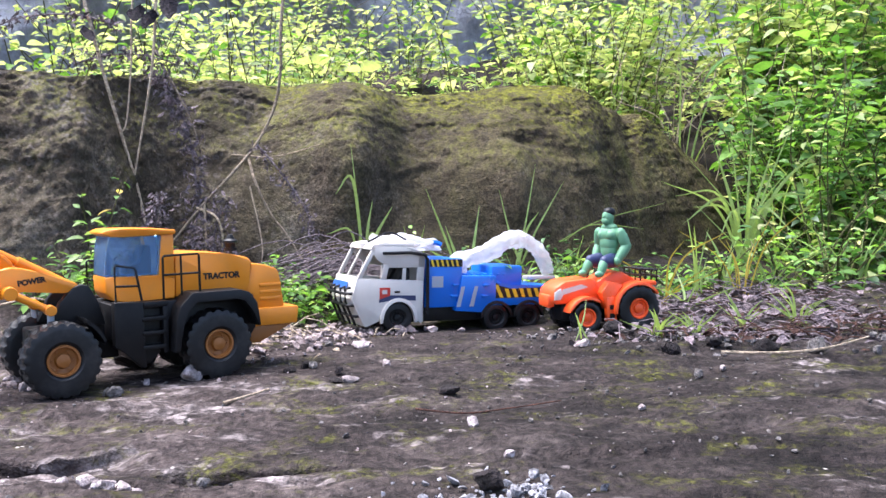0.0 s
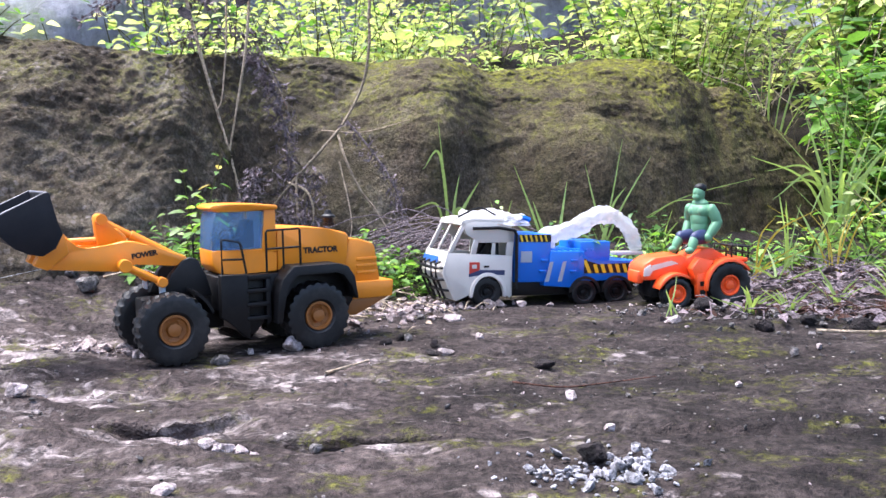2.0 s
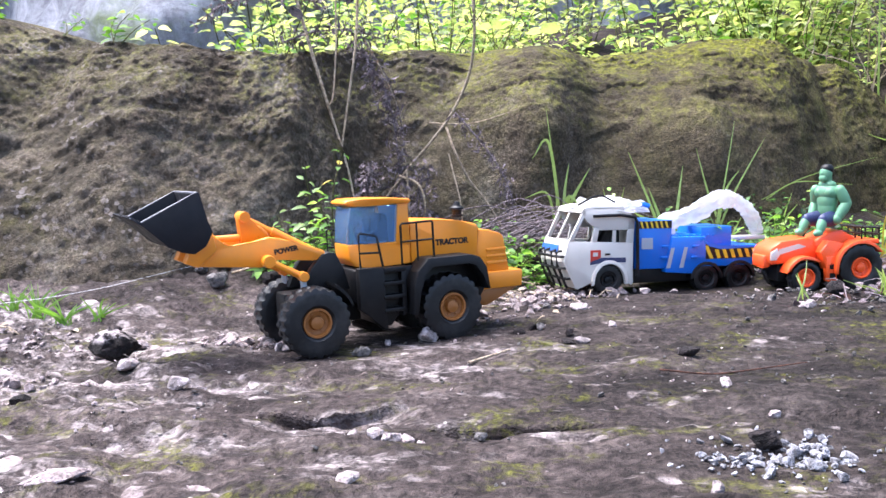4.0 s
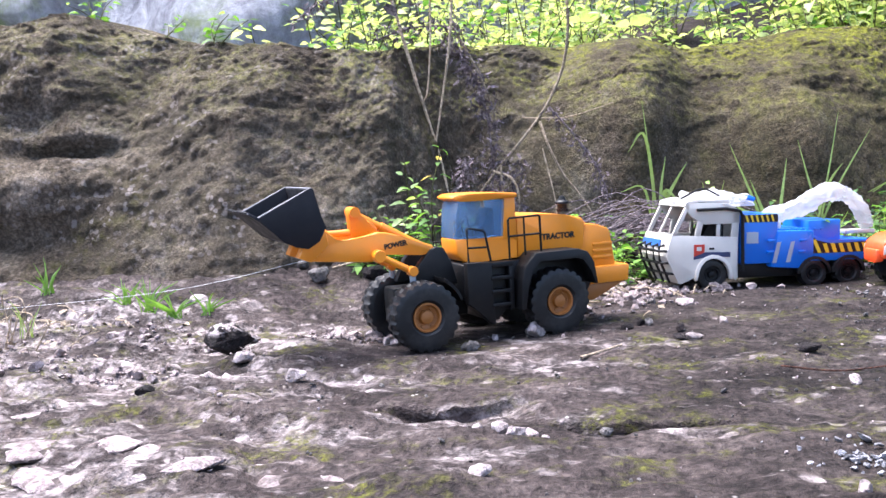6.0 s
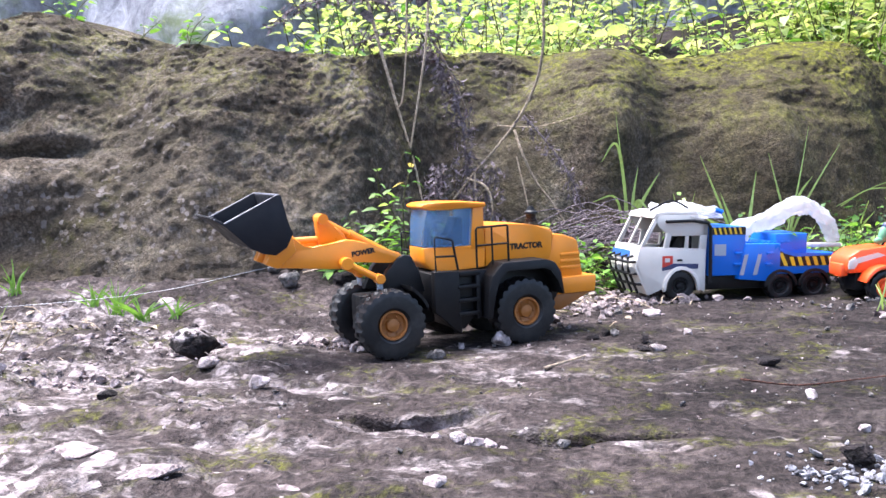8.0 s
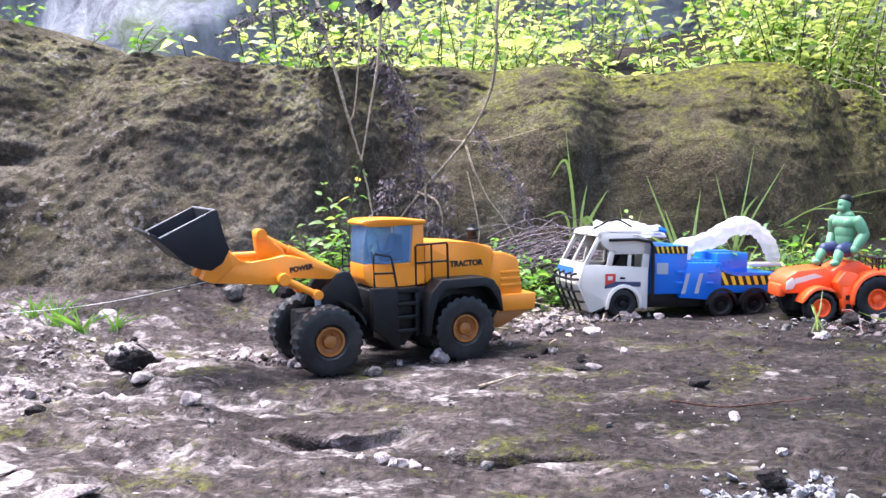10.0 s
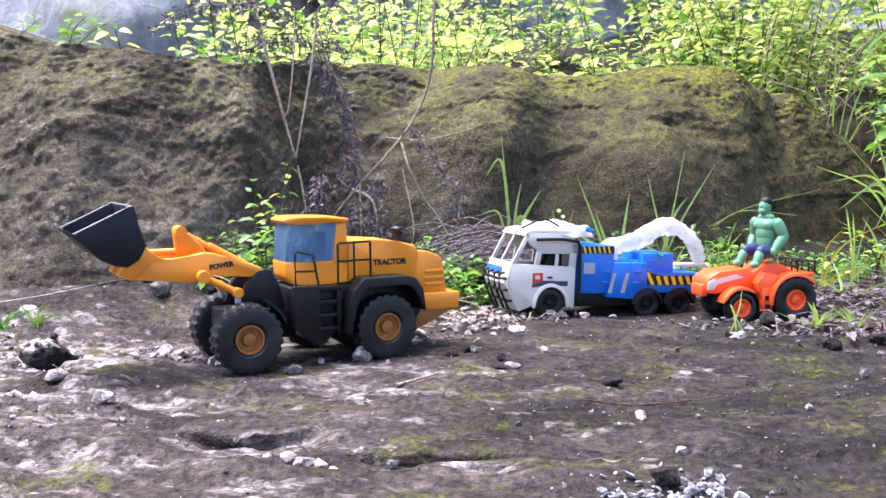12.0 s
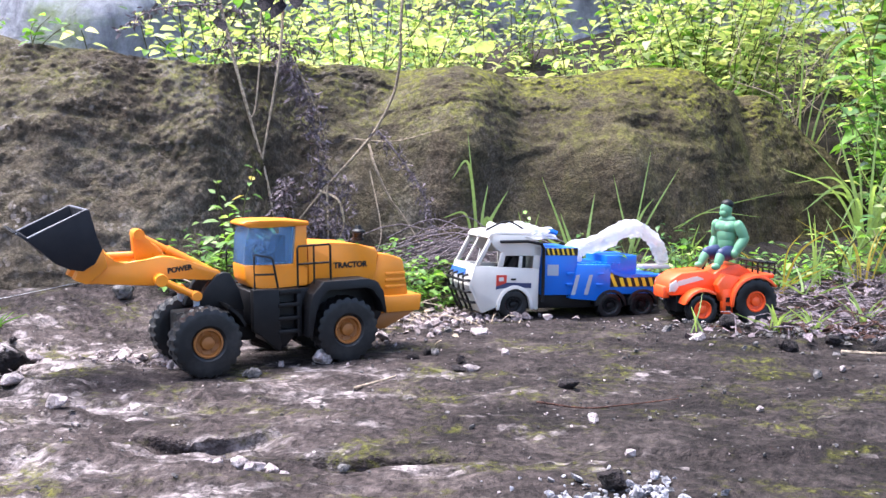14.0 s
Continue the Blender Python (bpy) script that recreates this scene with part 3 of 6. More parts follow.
def wheel_loader():
    f = Vector((-0.80488, -0.59343, 0))
    turn = math.degrees(math.atan2(f.y, f.x))
    t = thing("toy_wheel_loader", pose(-0.2487, 0.9611, 0.007, 0, 0, turn), "orange-yellow plastic toy wheel loader with raised black bucket", "toy vehicle")
    # chassis: rear frame, joint and front frame
    bm = prism([(0.098, 0.079), (0.098, 0.045), (0.088, 0.040), (0.072, 0.020), (0.06, 0.020), (0.052, 0.034), (0.035, 0.034), (-0.04, 0.034), (-0.05, 0.05), (-0.045, 0.079)], -0.036, 0.036, 0.002)
    box(0.085, 0.165, -0.014, 0.014, 0.026, 0.060, 0.002, bm)
    box(0.112, 0.164, -0.020, 0.020, 0.030, 0.058, 0.003, bm)
    rod(bm, (0.145, -0.05, 0.0344), (0.145, 0.05, 0.0344), 0.007)
    rod(bm, (0, -0.05, 0.0344), (0, 0.05, 0.0344), 0.007)
    part("chassis", bm, BLACK, t, "matt black chassis")
    for y0, y1 in ((0.036, 0.046), (-0.046, -0.036)):
        bm = prism([(0.0975, 0.0815), (0.0975, 0.040), (0.089, 0.034), (0.073, 0.018), (0.069, 0.018), (0.0705, 0.0805)], y0, y1, 0.0012)
        box(0.047, 0.0705, y0, y1, 0.0745, 0.080, 0.001, bm)
        prism([(0.052, 0.075), (0.047, 0.075), (0.047, 0.032), (0.052, 0.030)], y0, y1, 0.0008, bm)
        step_part = part("ladder", bm, BLACK, t, "black moulded side ladder")
        for z in (0.064, 0.0505, 0.037):
            part("rung", box(0.0495, 0.072, y0 - 0.001 * (y0 > 0), y1 + 0.001 * (y0 > 0), z - 0.002, z + 0.002, 0.0007), BLACK, step_part)
    # front tower and fenders
    for s in (-1, 1):
        y0, y1 = sorted((s * 0.018, s * 0.028))
        part("hinge_plate", prism([(0.121, 0.099), (0.128, 0.097), (0.140, 0.084), (0.150, 0.062), (0.100, 0.060), (0.106, 0.082), (0.114, 0.0975)], y0, y1, 0.0015), BLACK, t)
        y0, y1 = sorted((s * 0.026, s * 0.056))
        arc = [(0.145 + 0.040 * math.cos(a), 0.0344 + 0.0415 * math.sin(a)) for a in [radians(v) for v in range(118, 166, 8)]]
        arc += [(0.145 + 0.0375 * math.cos(a), 0.0344 + 0.0375 * math.sin(a)) for a in [radians(v) for v in range(162, 116, -8)]]
        part("front_fender", prism(arc, y0, y1, 0.0006), BLACK, t)
        y0, y1 = sorted((s * 0.028, s * 0.058))
        part("rear_fender", prism([(0.046, 0.031), (0.0435, 0.060), (0.039, 0.074), (0.027, 0.0865), (-0.022, 0.0865), (-0.032, 0.083), (-0.0395, 0.072), (-0.043, 0.049), (-0.0395, 0.049),
                                   (-0.036, 0.064), (-0.0275, 0.0755), (-0.020, 0.0785), (0.023, 0.0785), (0.033, 0.068), (0.0375, 0.055), (0.040, 0.031)], y0, y1, 0.0011), BLACK, t)
        wheel(t, 0.145, s * 0.0415, 0.0344, 0.0344, 0.029, 0.0145, 22, RUBBER, RIMY, s, "ochre plastic rim")
        wheel(t, 0, s * 0.0415, 0.0344, 0.0344, 0.029, 0.0145, 22, RUBBER, RIMY, s, "ochre plastic rim")
    # cab
    def round_front(bm):
        for v in bm.verts:
            v.co.y *= 1 - 0.36 * step(0.080, 0.109, v.co.x)
            v.co.x = 0.034 + (v.co.x - 0.034) * 0.87
        return bm

    cab = part("cab", round_front(prism([(0.0995, 0.0805), (0.106, 0.088), (0.1072, 0.1035), (0.098, 0.1035), (0.088, 0.1035), (0.078, 0.1035), (0.048, 0.1035), (0.048, 0.1005), (0.034, 0.1005), (0.034, 0.0800), (0.06, 0.08), (0.08, 0.08), (0.09, 0.08)], -0.031, 0.031, 0.0016)), YELLOW, t)
    for s in (-1, 1):
        y0, y1 = sorted((s * 0.0235, s * 0.0312))
        part("pillar", prism([(0.050, 0.100), (0.0462, 0.143), (0.036, 0.143), (0.034, 0.100)], y0, y1, 0.001), YELLOW, cab)
    part("back_wall", box(0.034, 0.040, -0.030, 0.030, 0.10, 0.143, 0.001), YELLOW, cab)
    bm = round_front(prism([(0.1066, 0.1036), (0.098, 0.1036), (0.088, 0.1036), (0.078, 0.1036), (0.0495, 0.1036), (0.0475, 0.1415), (0.078, 0.1415), (0.087, 0.1415), (0.095, 0.1415), (0.101, 0.1415), (0.1045, 0.13)], -0.0302, 0.0302, 0.0008))
    part("window", bm, GLASS, cab, "blue tinted see-through window hood")
    bm = prism([(0.075, 0.104), (0.075, 0.112), (0.062, 0.114), (0.058, 0.132), (0.051, 0.132), (0.051, 0.104)], -0.012, 0.012, 0.002)
    part("seat", bm, BLACK, cab)
    bm = tube(bmesh.new(), smooth_path([(0.080, 0, 0.104), (0.082, 0, 0.117), (0.078, 0, 0.122)], 4), 0.0015)
    part("steering_column", bm, BLACK, cab)
    part("roof", round_front(prism([(0.1085, 0.1445), (0.1075, 0.1465), (0.101, 0.1485), (0.092, 0.1485), (0.080, 0.1485), (0.060, 0.1482), (0.034, 0.1468), (0.032, 0.1445), (0.034, 0.1422), (0.080, 0.1414), (0.090, 0.1413), (0.100, 0.1412), (0.106, 0.1435)], -0.0335, 0.0335, 0.0010)), YELLOW, cab)
    # engine hood
    hood = part("engine_hood", prism([(0.0335, 0.0805), (0.0335, 0.1195), (0.030, 0.1225), (0.009, 0.1232), (-0.022, 0.1205), (-0.0430, 0.1155), (-0.0470, 0.1105), (-0.0410, 0.0900), (-0.0410, 0.078)], -0.0305, 0.0305, 0.0022), YELLOW, t)
    part("grille_block", prism([(-0.0415, 0.085), (-0.0465, 0.1095), (-0.060, 0.1075), (-0.0745, 0.1025), (-0.0775, 0.099), (-0.083, 0.062), (-0.040, 0.062)], -0.0285, 0.0285, 0.002), YELLOW, hood)
    for z in (0.072, 0.079, 0.086):
        for s in (-1, 1):
            part("vent_bar", box(-0.079, -0.055, s * 0.0286 - 0.0012, s * 0.0286 + 0.0012, z - 0.0018, z + 0.0018, 0.0008), YELLOW, hood)
    part("rear_bumper", prism([(-0.038, 0.063), (-0.0955, 0.0625), (-0.0965, 0.0605), (-0.0945, 0.0445), (-0.042, 0.0445)], -0.034, 0.034, 0.0016), YELLOW, t)
    part("belly_plate", prism([(-0.042, 0.0450), (-0.092, 0.0450), (-0.053, 0.0275), (-0.042, 0.0275)], -0.032, 0.032, 0.0014), RIMY, t)
    bm = lathe([(0.0, 0.0065), (0.003, 0.0065), (0.003, 0.0050), (0.008, 0.0055), (0.0085, 0.0080), (0.0105, 0.0078), (0.0125, 0.0045), (0.0165, 0.0028), (0.0170, 0.0005)], 20)
    cap = part("exhaust_cap", bm, BLACK, hood, "black mushroom-shaped exhaust cap")
    cap.matrix_local = pose(-0.0368, 0.0, 0.1215, 90, 0, 0)
    for s in (-1, 1):
        y = s * 0.0465
        railing(t, [(0.0958, 0.082), (0.0962, 0.1145), (0.0945, 0.1160), (0.0785, 0.1125), (0.0770, 0.1105), (0.0720, 0.082)], [((0.096, 0.0965), (0.0745, 0.0958))], y)
        railing(t, [(0.0510, 0.081), (0.0510, 0.1205), (0.0495, 0.1225), (0.0170, 0.1232), (0.0155, 0.1215), (0.0153, 0.086)], [((0.0335, 0.1225), (0.0333, 0.084)), ((0.0508, 0.1043), (0.0154, 0.1048))], y)
    text_part("lettering", "TRACTOR", 0.0082, side_turn(-0.0135, 0.0307, 0.0988), LABELK, hood, "black printed lettering")
    # arm and bucket
    for s in (-1, 1):
        y0, y1 = sorted((s * 0.017, s * 0.0255))
        arm = part("lift_arm", prism([(0.2330, 0.1268), (0.2226, 0.1134), (0.2137, 0.1111), (0.198, 0.1145), (0.1805, 0.1180), (0.170, 0.1168), (0.1562, 0.1124), (0.1247, 0.1010), (0.1215, 0.096), (0.126, 0.0915), (0.1375, 0.0922),
                                      (0.1719, 0.0973), (0.1790, 0.0945), (0.1871, 0.0895), (0.2479, 0.0955), (0.2500, 0.1078)], y0, y1, 0.0016), YELLOW, t)
        if s > 0:
            text_part("lettering", "POWER", 0.0068, side_turn(0.1632, 0.0257, 0.1044, 7), LABELK, arm, "black printed lettering")
        bm = rod(bmesh.new(), (0.1830, s * 0.032, 0.0955), (0.1500, s * 0.032, 0.0780), 0.0034, n=12)
        for c, r in (((0.1830, 0.0955), 0.0062), ((0.1500, 0.0780), 0.0050)):
            rod(bm, (c[0], s * 0.027, c[1]), (c[0], s * 0.0375, c[1]), r, n=16)
        bmesh.ops.bevel(bm, geom=[e for e in bm.edges if e.calc_face_angle(0) > 1], offset=0.0006, segments=1, affect="EDGES")
        part("lift_cylinder", bm, YELLOW, t)
        rod_bm = rod(bmesh.new(), (0.1500, s * 0.032, 0.0780), (0.148, s * 0.030, 0.045), 0.0032, n=10)
        part("cylinder_strut", rod_bm, SILVER, t, "pale grey strut")
    part("cross_beam", box(0.202, 0.222, -0.018, 0.018, 0.0985, 0.1105, 0.002), YELLOW, t)
    ring = [(0.2010, 0.112), (0.2030, 0.136), (0.2015, 0.1405), (0.1975, 0.1435), (0.1925, 0.1425), (0.1900, 0.1375), (0.1905, 0.132), (0.181, 0.128), (0.174, 0.121), (0.174, 0.114)]
    part("bell_crank", prism(ring, -0.006, 0.006, 0.0018), YELLOW, t)
    bm = rod(bmesh.new(), (0.197, -0.010, 0.138), (0.197, 0.010, 0.138), 0.0052, n=18)
    part("pivot_pin", bm, YELLOW, t)
    bm = rod(bmesh.new(), (0.192, 0, 0.134), (0.150, 0, 0.1100), 0.0036, n=12)
    rod(bm, (0.170, 0, 0.1215), (0.128, 0, 0.0975), 0.0050, n=12)
    part("tilt_cylinder", bm, YELLOW, t)
    bm = rod(bmesh.new(), (0.200, 0, 0.118), (0.238, 0, 0.118), 0.0036, n=12)
    part("tilt_link", bm, YELLOW, t)
    # bucket: a bent shell between two cheeks
    prof = [(0.3080, 0.1450), (0.2985, 0.1385), (0.2780, 0.1190), (0.2660, 0.1130), (0.2550, 0.1108), (0.2450, 0.1170), (0.2385, 0.1290), (0.2425, 0.1400), (0.2480, 0.1648)]
    inner = [(0.2505, 0.1640), (0.2452, 0.1400), (0.2415, 0.1295), (0.2470, 0.1190), (0.2560, 0.1136), (0.2655, 0.1158), (0.2770, 0.1215), (0.2970, 0.1410), (0.3075, 0.1462)]
    bucket = part("bucket", prism(prof + inner, -0.052, 0.052, 0.0004), BUCKET, t, "dark grey plastic bucket")
    for s in (-1, 1):
        y0, y1 = sorted((s * 0.0495, s * 0.0525))
        part("cheek", prism([(0.3000, 0.1410), (0.2780, 0.1183), (0.2660, 0.1124), (0.2550, 0.1102), (0.2444, 0.1166), (0.2378, 0.1290), (0.2420, 0.1400), (0.2476, 0.1652), (0.2520, 0.1650)], y0, y1, 0.0006), BUCKET, bucket)
        # thin pale rods along the rim imitate its shine
        bm = rod(bmesh.new(), (0.3000, s * 0.051, 0.1415), (0.2500, s * 0.051, 0.1652), 0.0009, n=6)
        part("edge_glint", bm, GLINT, bucket, "pale grey rim rod painted as an edge highlight")
    part("edge_glint", rod(bmesh.new(), (0.2494, -0.051, 0.1650), (0.2494, 0.051, 0.1650), 0.0009, n=6), GLINT, bucket, "pale grey rim rod painted as an edge highlight")
    part("edge_glint", rod(bmesh.new(), (0.3078, -0.051, 0.1460), (0.3078, 0.051, 0.1460), 0.0008, n=6), GLINT, bucket, "pale grey rim rod painted as an edge highlight")
    for k in range(7):
        y = -0.045 + 0.015 * k
        part("tooth", prism([(0.3110, 0.1470), (0.3080, 0.1480), (0.2960, 0.1400), (0.2975, 0.1380)], y - 0.003, y + 0.003, 0.0005), BUCKET, bucket)
    for s in (-1, 1):
        y0, y1 = sorted((s * 0.013, s * 0.029))
        part("bucket_bracket", prism([(0.2330, 0.1275), (0.2398, 0.1290), (0.2560, 0.1085), (0.2600, 0.1000), (0.2480, 0.0950), (0.2300, 0.1100)], y0, y1, 0.0014), YELLOW, t)
    return t


def tow_truck():
    t = thing("toy_truck", pose(-0.0750, 1.2440, 0.0045, 0, 0, 207) @ pose(0, 0, 0, 0, -2.2, 0) @ Matrix.Diagonal((1.10, 1.04, 1, 1)), "cream and bright blue plastic toy truck with hazard stripes", "toy vehicle")
    W = 0.036
    cx = -0.004
    wheels = [(0.003, 0.0205), (-0.1295, 0.0165), (-0.1758, 0.0165)]
    # cab shell with real window openings
    arch = [(cx + 0.0265 * math.cos(radians(a)), 0.018 + 0.0265 * math.sin(radians(a))) for a in range(0, 181, 15)]
    cab = None
    for s in (1, -1):
        y0, y1 = sorted((s * (W - 0.003), s * W))
        side = part("cab_side", prism([(-0.040, 0.012), (-0.042, 0.068), (0.060, 0.073), (0.066, 0.046), (0.046, 0.010)] + [(x, z) for x, z in arch], y0, y1, 0.0007), CREAM, t)
        cab = cab or side
        for pts in ([(-0.042, 0.068), (-0.044, 0.104), (-0.034, 0.104), (-0.031, 0.0685)], [(-0.010, 0.0695), (-0.011, 0.088), (-0.0155, 0.088), (-0.0150, 0.0695)],
                    [(0.0150, 0.0705), (0.0120, 0.0900), (0.0090, 0.0950), (0.0190, 0.0950), (0.0235, 0.0710)], [(0.060, 0.073), (0.038, 0.118), (0.031, 0.118), (0.0535, 0.0727)]):
            part("window_post", prism(pts, y0, y1, 0.0005), CREAM, side)
        part("upper_side", prism([(-0.044, 0.0885), (0.012, 0.0885), (0.031, 0.102), (0.040, 0.117), (0.036, 0.1225), (-0.030, 0.1215), (-0.044, 0.106)], y0, y1, 0.0008), CREAM, side)
        # panels on the door
        a, b = sorted((s * W, s * (W + 0.0006)))
        part("door_badge", prism([(0.0255, 0.0445), (0.0255, 0.0600), (0.0090, 0.0600), (0.0090, 0.0500)], a, b, 0), LABELR, side, "red and white sticker")
        part("badge_bar", prism([(0.0215, 0.0520), (0.0215, 0.0570), (0.0140, 0.0570), (0.0140, 0.0520)], a, b + 0.0005 if s > 0 else b, 0), CREAM, side)
        part("side_band", prism([(0.0260, 0.0410), (0.0260, 0.0450), (0.0080, 0.0500), (-0.030, 0.0490), (-0.030, 0.0425), (0.000, 0.0440)], a, b, 0), NAVY, side, "dark blue wavy sticker")
        part("door_handle", box(-0.006, 0.002, *sorted((s * W, s * (W + 0.0015))), 0.053, 0.0555, 0.0005), BLACK, side)
        lip = [(cx + 0.0285 * math.cos(radians(v)), 0.018 + 0.0285 * math.sin(radians(v))) for v in range(-8, 189, 14)] + [(cx + 0.0245 * math.cos(radians(v)), 0.018 + 0.0245 * math.sin(radians(v))) for v in range(188, -9, -14)]
        part("wheel_arch", prism(lip, *sorted((s * (W - 0.002), s * (W + 0.003))), 0.0006), CREAM, side)
        # mirror bracket and black bar along the roof edge
        bm = tube(bmesh.new(), [(0.022, s * (W + 0.003), 0.1110), (-0.020, s * (W + 0.003), 0.1120), (-0.042, s * (W + 0.003), 0.1080), (-0.046, s * (W + 0.003), 0.1000), (-0.047, s * (W + 0.003), 0.024)], 0.0024, 8)
        part("roll_bar", bm, BLACK, t, "black plastic side bar")
    # front, roof, back of the cab
    front = part("front_panel", prism([(0.0685, 0.046), (0.0605, 0.0745), (0.0570, 0.0745), (0.0640, 0.046), (0.045, 0.011), (0.049, 0.011)], -W, W, 0.0008), CREAM, t)
    part("windscreen_post", prism([(0.0605, 0.0740), (0.0385, 0.1180), (0.0355, 0.1180), (0.0575, 0.0740)], -0.0015, 0.0015, 0.0004), CREAM, front)
    part("front_band", prism([(0.0675, 0.0575), (0.0650, 0.0665), (0.0643, 0.0665), (0.0668, 0.0575)], -W * 0.96, W * 0.4, 0), LABELB, front, "blue band sticker")
    part("cab_roof", prism([(0.041, 0.1165), (0.037, 0.1240), (0.020, 0.1275), (-0.026, 0.1255), (-0.044, 0.1070), (-0.041, 0.1050), (-0.024, 0.1220), (0.018, 0.1240), (0.034, 0.1165)], -W, W, 0.001), CREAM, t)
    part("cab_back", box(-0.0435, -0.0405, -W + 0.003, W - 0.003, 0.014, 0.106, 0.0006), CREAM, t)
    part("dashboard", prism([(0.056, 0.040), (0.052, 0.070), (0.040, 0.066), (0.040, 0.040)], -W + 0.004, W - 0.004, 0.001), BLACK, t)
    for y in (-0.016, 0.016):
        part("seat", prism([(0.020, 0.050), (0.018, 0.066), (-0.008, 0.064), (-0.016, 0.088), (-0.026, 0.088), (-0.026, 0.050)], y - 0.011, y + 0.011, 0.0025), BLACK, t)
    # bull bar
    bm = bmesh.new()
    for z, x in ((0.053, 0.0755), (0.038, 0.0715), (0.024, 0.0625)):
        tube(bm, smooth_path([(x - 0.010, -0.034, z), (x, -0.028, z), (x + 0.001, 0, z), (x, 0.028, z), (x - 0.010, 0.034, z)], 4), 0.0019, 6)
    for y in (-0.026, -0.010, 0.010, 0.026):
        tube(bm, [(0.0660, y, 0.060), (0.0745, y, 0.058), (0.0735, y, 0.042), (0.058, y, 0.012)], 0.0019, 6)
    part("bull_bar", bm, BLACK, t, "black plastic bull bar")
    # the cab is a little shorter than it is drawn
    for o in t.children_recursive:
        for v in o.data.vertices:
            v.co.x = 0.003 + (v.co.x + 0.004) * (0.86 if v.co.x < 0 else 0.80)
            v.co.z = v.co.z if v.co.z < 0.07 else 0.07 + (v.co.z - 0.07) * 0.83
    # chassis and blue body
    part("chassis", box(-0.196, 0.035, -0.026, 0.026, 0.013, 0.036, 0.002), BLACK, t)
    part("body_front", box(-0.082, -0.0345, -0.0345, 0.0345, 0.032, 0.0962, 0.0016), BLUE, t)
    mid = part("body_middle", prism([(-0.072, 0.027), (-0.0815, 0.0735), (-0.128, 0.0730), (-0.128, 0.040), (-0.110, 0.0235)], -0.037, 0.037, 0.0014), BLUE, t)
    part("body_block", box(-0.1690, -0.1255, -0.029, 0.029, 0.058, 0.0855, 0.0018), BLUE, t)
    tail = part("body_tail", prism([(-0.1235, 0.0690), (-0.134, 0.0620), (-0.150, 0.0585), (-0.2015, 0.0600), (-0.2020, 0.0320), (-0.1200, 0.0320)], -0.0355, 0.0355, 0.0014), BLUE, t)
    for k in range(7):
        x = -0.092 - 0.0085 * k
        bm = bmesh.new()
        box(x - 0.0022, x + 0.0022, -0.030, 0.030, 0.0725, 0.0755, 0.0008, bm)
        part("roof_rib", bm, BLUE, mid)
    for s in (1, -1):
        a, b = sorted((s * 0.0371, s * 0.0376))
        for x in (-0.0790, -0.0970):
            part("reflector_strip", prism([(x - 0.0055, 0.0595), (x - 0.0130 * 0 - 0.0005, 0.0592), (x + 0.0060, 0.0325), (x + 0.0005, 0.0325)], a, b, 0), SILVER, mid, "pale silver sticker")
        for x, z in ((-0.072, 0.0615), (-0.070, 0.047), (-0.1135, 0.0605), (-0.112, 0.046)):
            part("hinge", box(x - 0.0045, x + 0.0045, *sorted((s * 0.036, s * 0.0395)), z - 0.0015, z + 0.0015, 0.0006), BLUE, mid)
        part("side_window", prism([(-0.041, 0.0735), (-0.056, 0.0733), (-0.056, 0.0585), (-0.041, 0.0588)], *sorted((s * 0.0345, s * 0.0352)), 0), SILVER, t, "grey window sticker")
        a, b = sorted((s * 0.0356, s * 0.0360))
        field = part("hazard_panel", prism([(-0.1245, 0.0655), (-0.134, 0.0592), (-0.150, 0.0548), (-0.1995, 0.0560), (-0.1995, 0.0425), (-0.1265, 0.0425)], a, b, 0), LABELK, tail, "black and yellow hazard sticker")
        c, d = sorted((s * 0.0356, s * 0.0364))
        for k in range(7):
            x = -0.1295 - 0.0105 * k
            top = 0.0605 if k == 0 else 0.0548
            part("hazard_stripe", prism([(x - 0.0045, 0.0428), (x - 0.0095, 0.0428), (x - 0.0055 + 0.004 * (k == 0), top), (x - 0.0005 + 0.004 * (k == 0), top)], c, d, 0), LABELY, field)
        a, b = sorted((s * 0.0345, s * 0.0350))
        upper = part("hazard_panel", prism([(-0.0380, 0.0955), (-0.0815, 0.0955), (-0.0815, 0.0855), (-0.0380, 0.0860)], a, b, 0), LABELK, t, "black and yellow hazard sticker")
        c, d = sorted((s * 0.0345, s * 0.0354))
        for k in range(6):
            x = -0.0420 - 0.0066 * k
            part("hazard_stripe", prism([(x - 0.0018, 0.0862), (x + 0.0006, 0.0862), (x + 0.0002 - 0.004 * 0 + 0.0030, 0.0952), (x + 0.0006, 0.0952)], c, d, 0), LABELY, upper)
        for n, (x, z) in enumerate(wheels):
            wheel(t, x, s * 0.0285, z, 0.0195 if n == 0 else 0.0180, 0.015, 0.0095, 22, RUBBER, BLACK, s)
            if n:
                lip = [(x + 0.0225 * math.cos(radians(v)), 0.0165 + 0.0225 * math.sin(radians(v))) for v in range(0, 181, 15)] + [(x + 0.0190 * math.cos(radians(v)), 0.0165 + 0.0190 * math.sin(radians(v))) for v in range(180, -1, -15)]
                part("wheel_arch", prism(lip, *sorted((s * 0.022, s * 0.0375)), 0.0005), BLACK, t)
    # boom wrapped in thin film
    path = smooth_path([(-0.082, 0.004, 0.074), (-0.0954, 0.004, 0.0900), (-0.1294, 0.003, 0.1030), (-0.1664, 0.002, 0.1200), (-0.1900, 0.0, 0.1190), (-0.2100, 0.0, 0.1030), (-0.2210, 0.0, 0.0850), (-0.2250, 0.0, 0.0720)], 12)
    bm = bmesh.new()
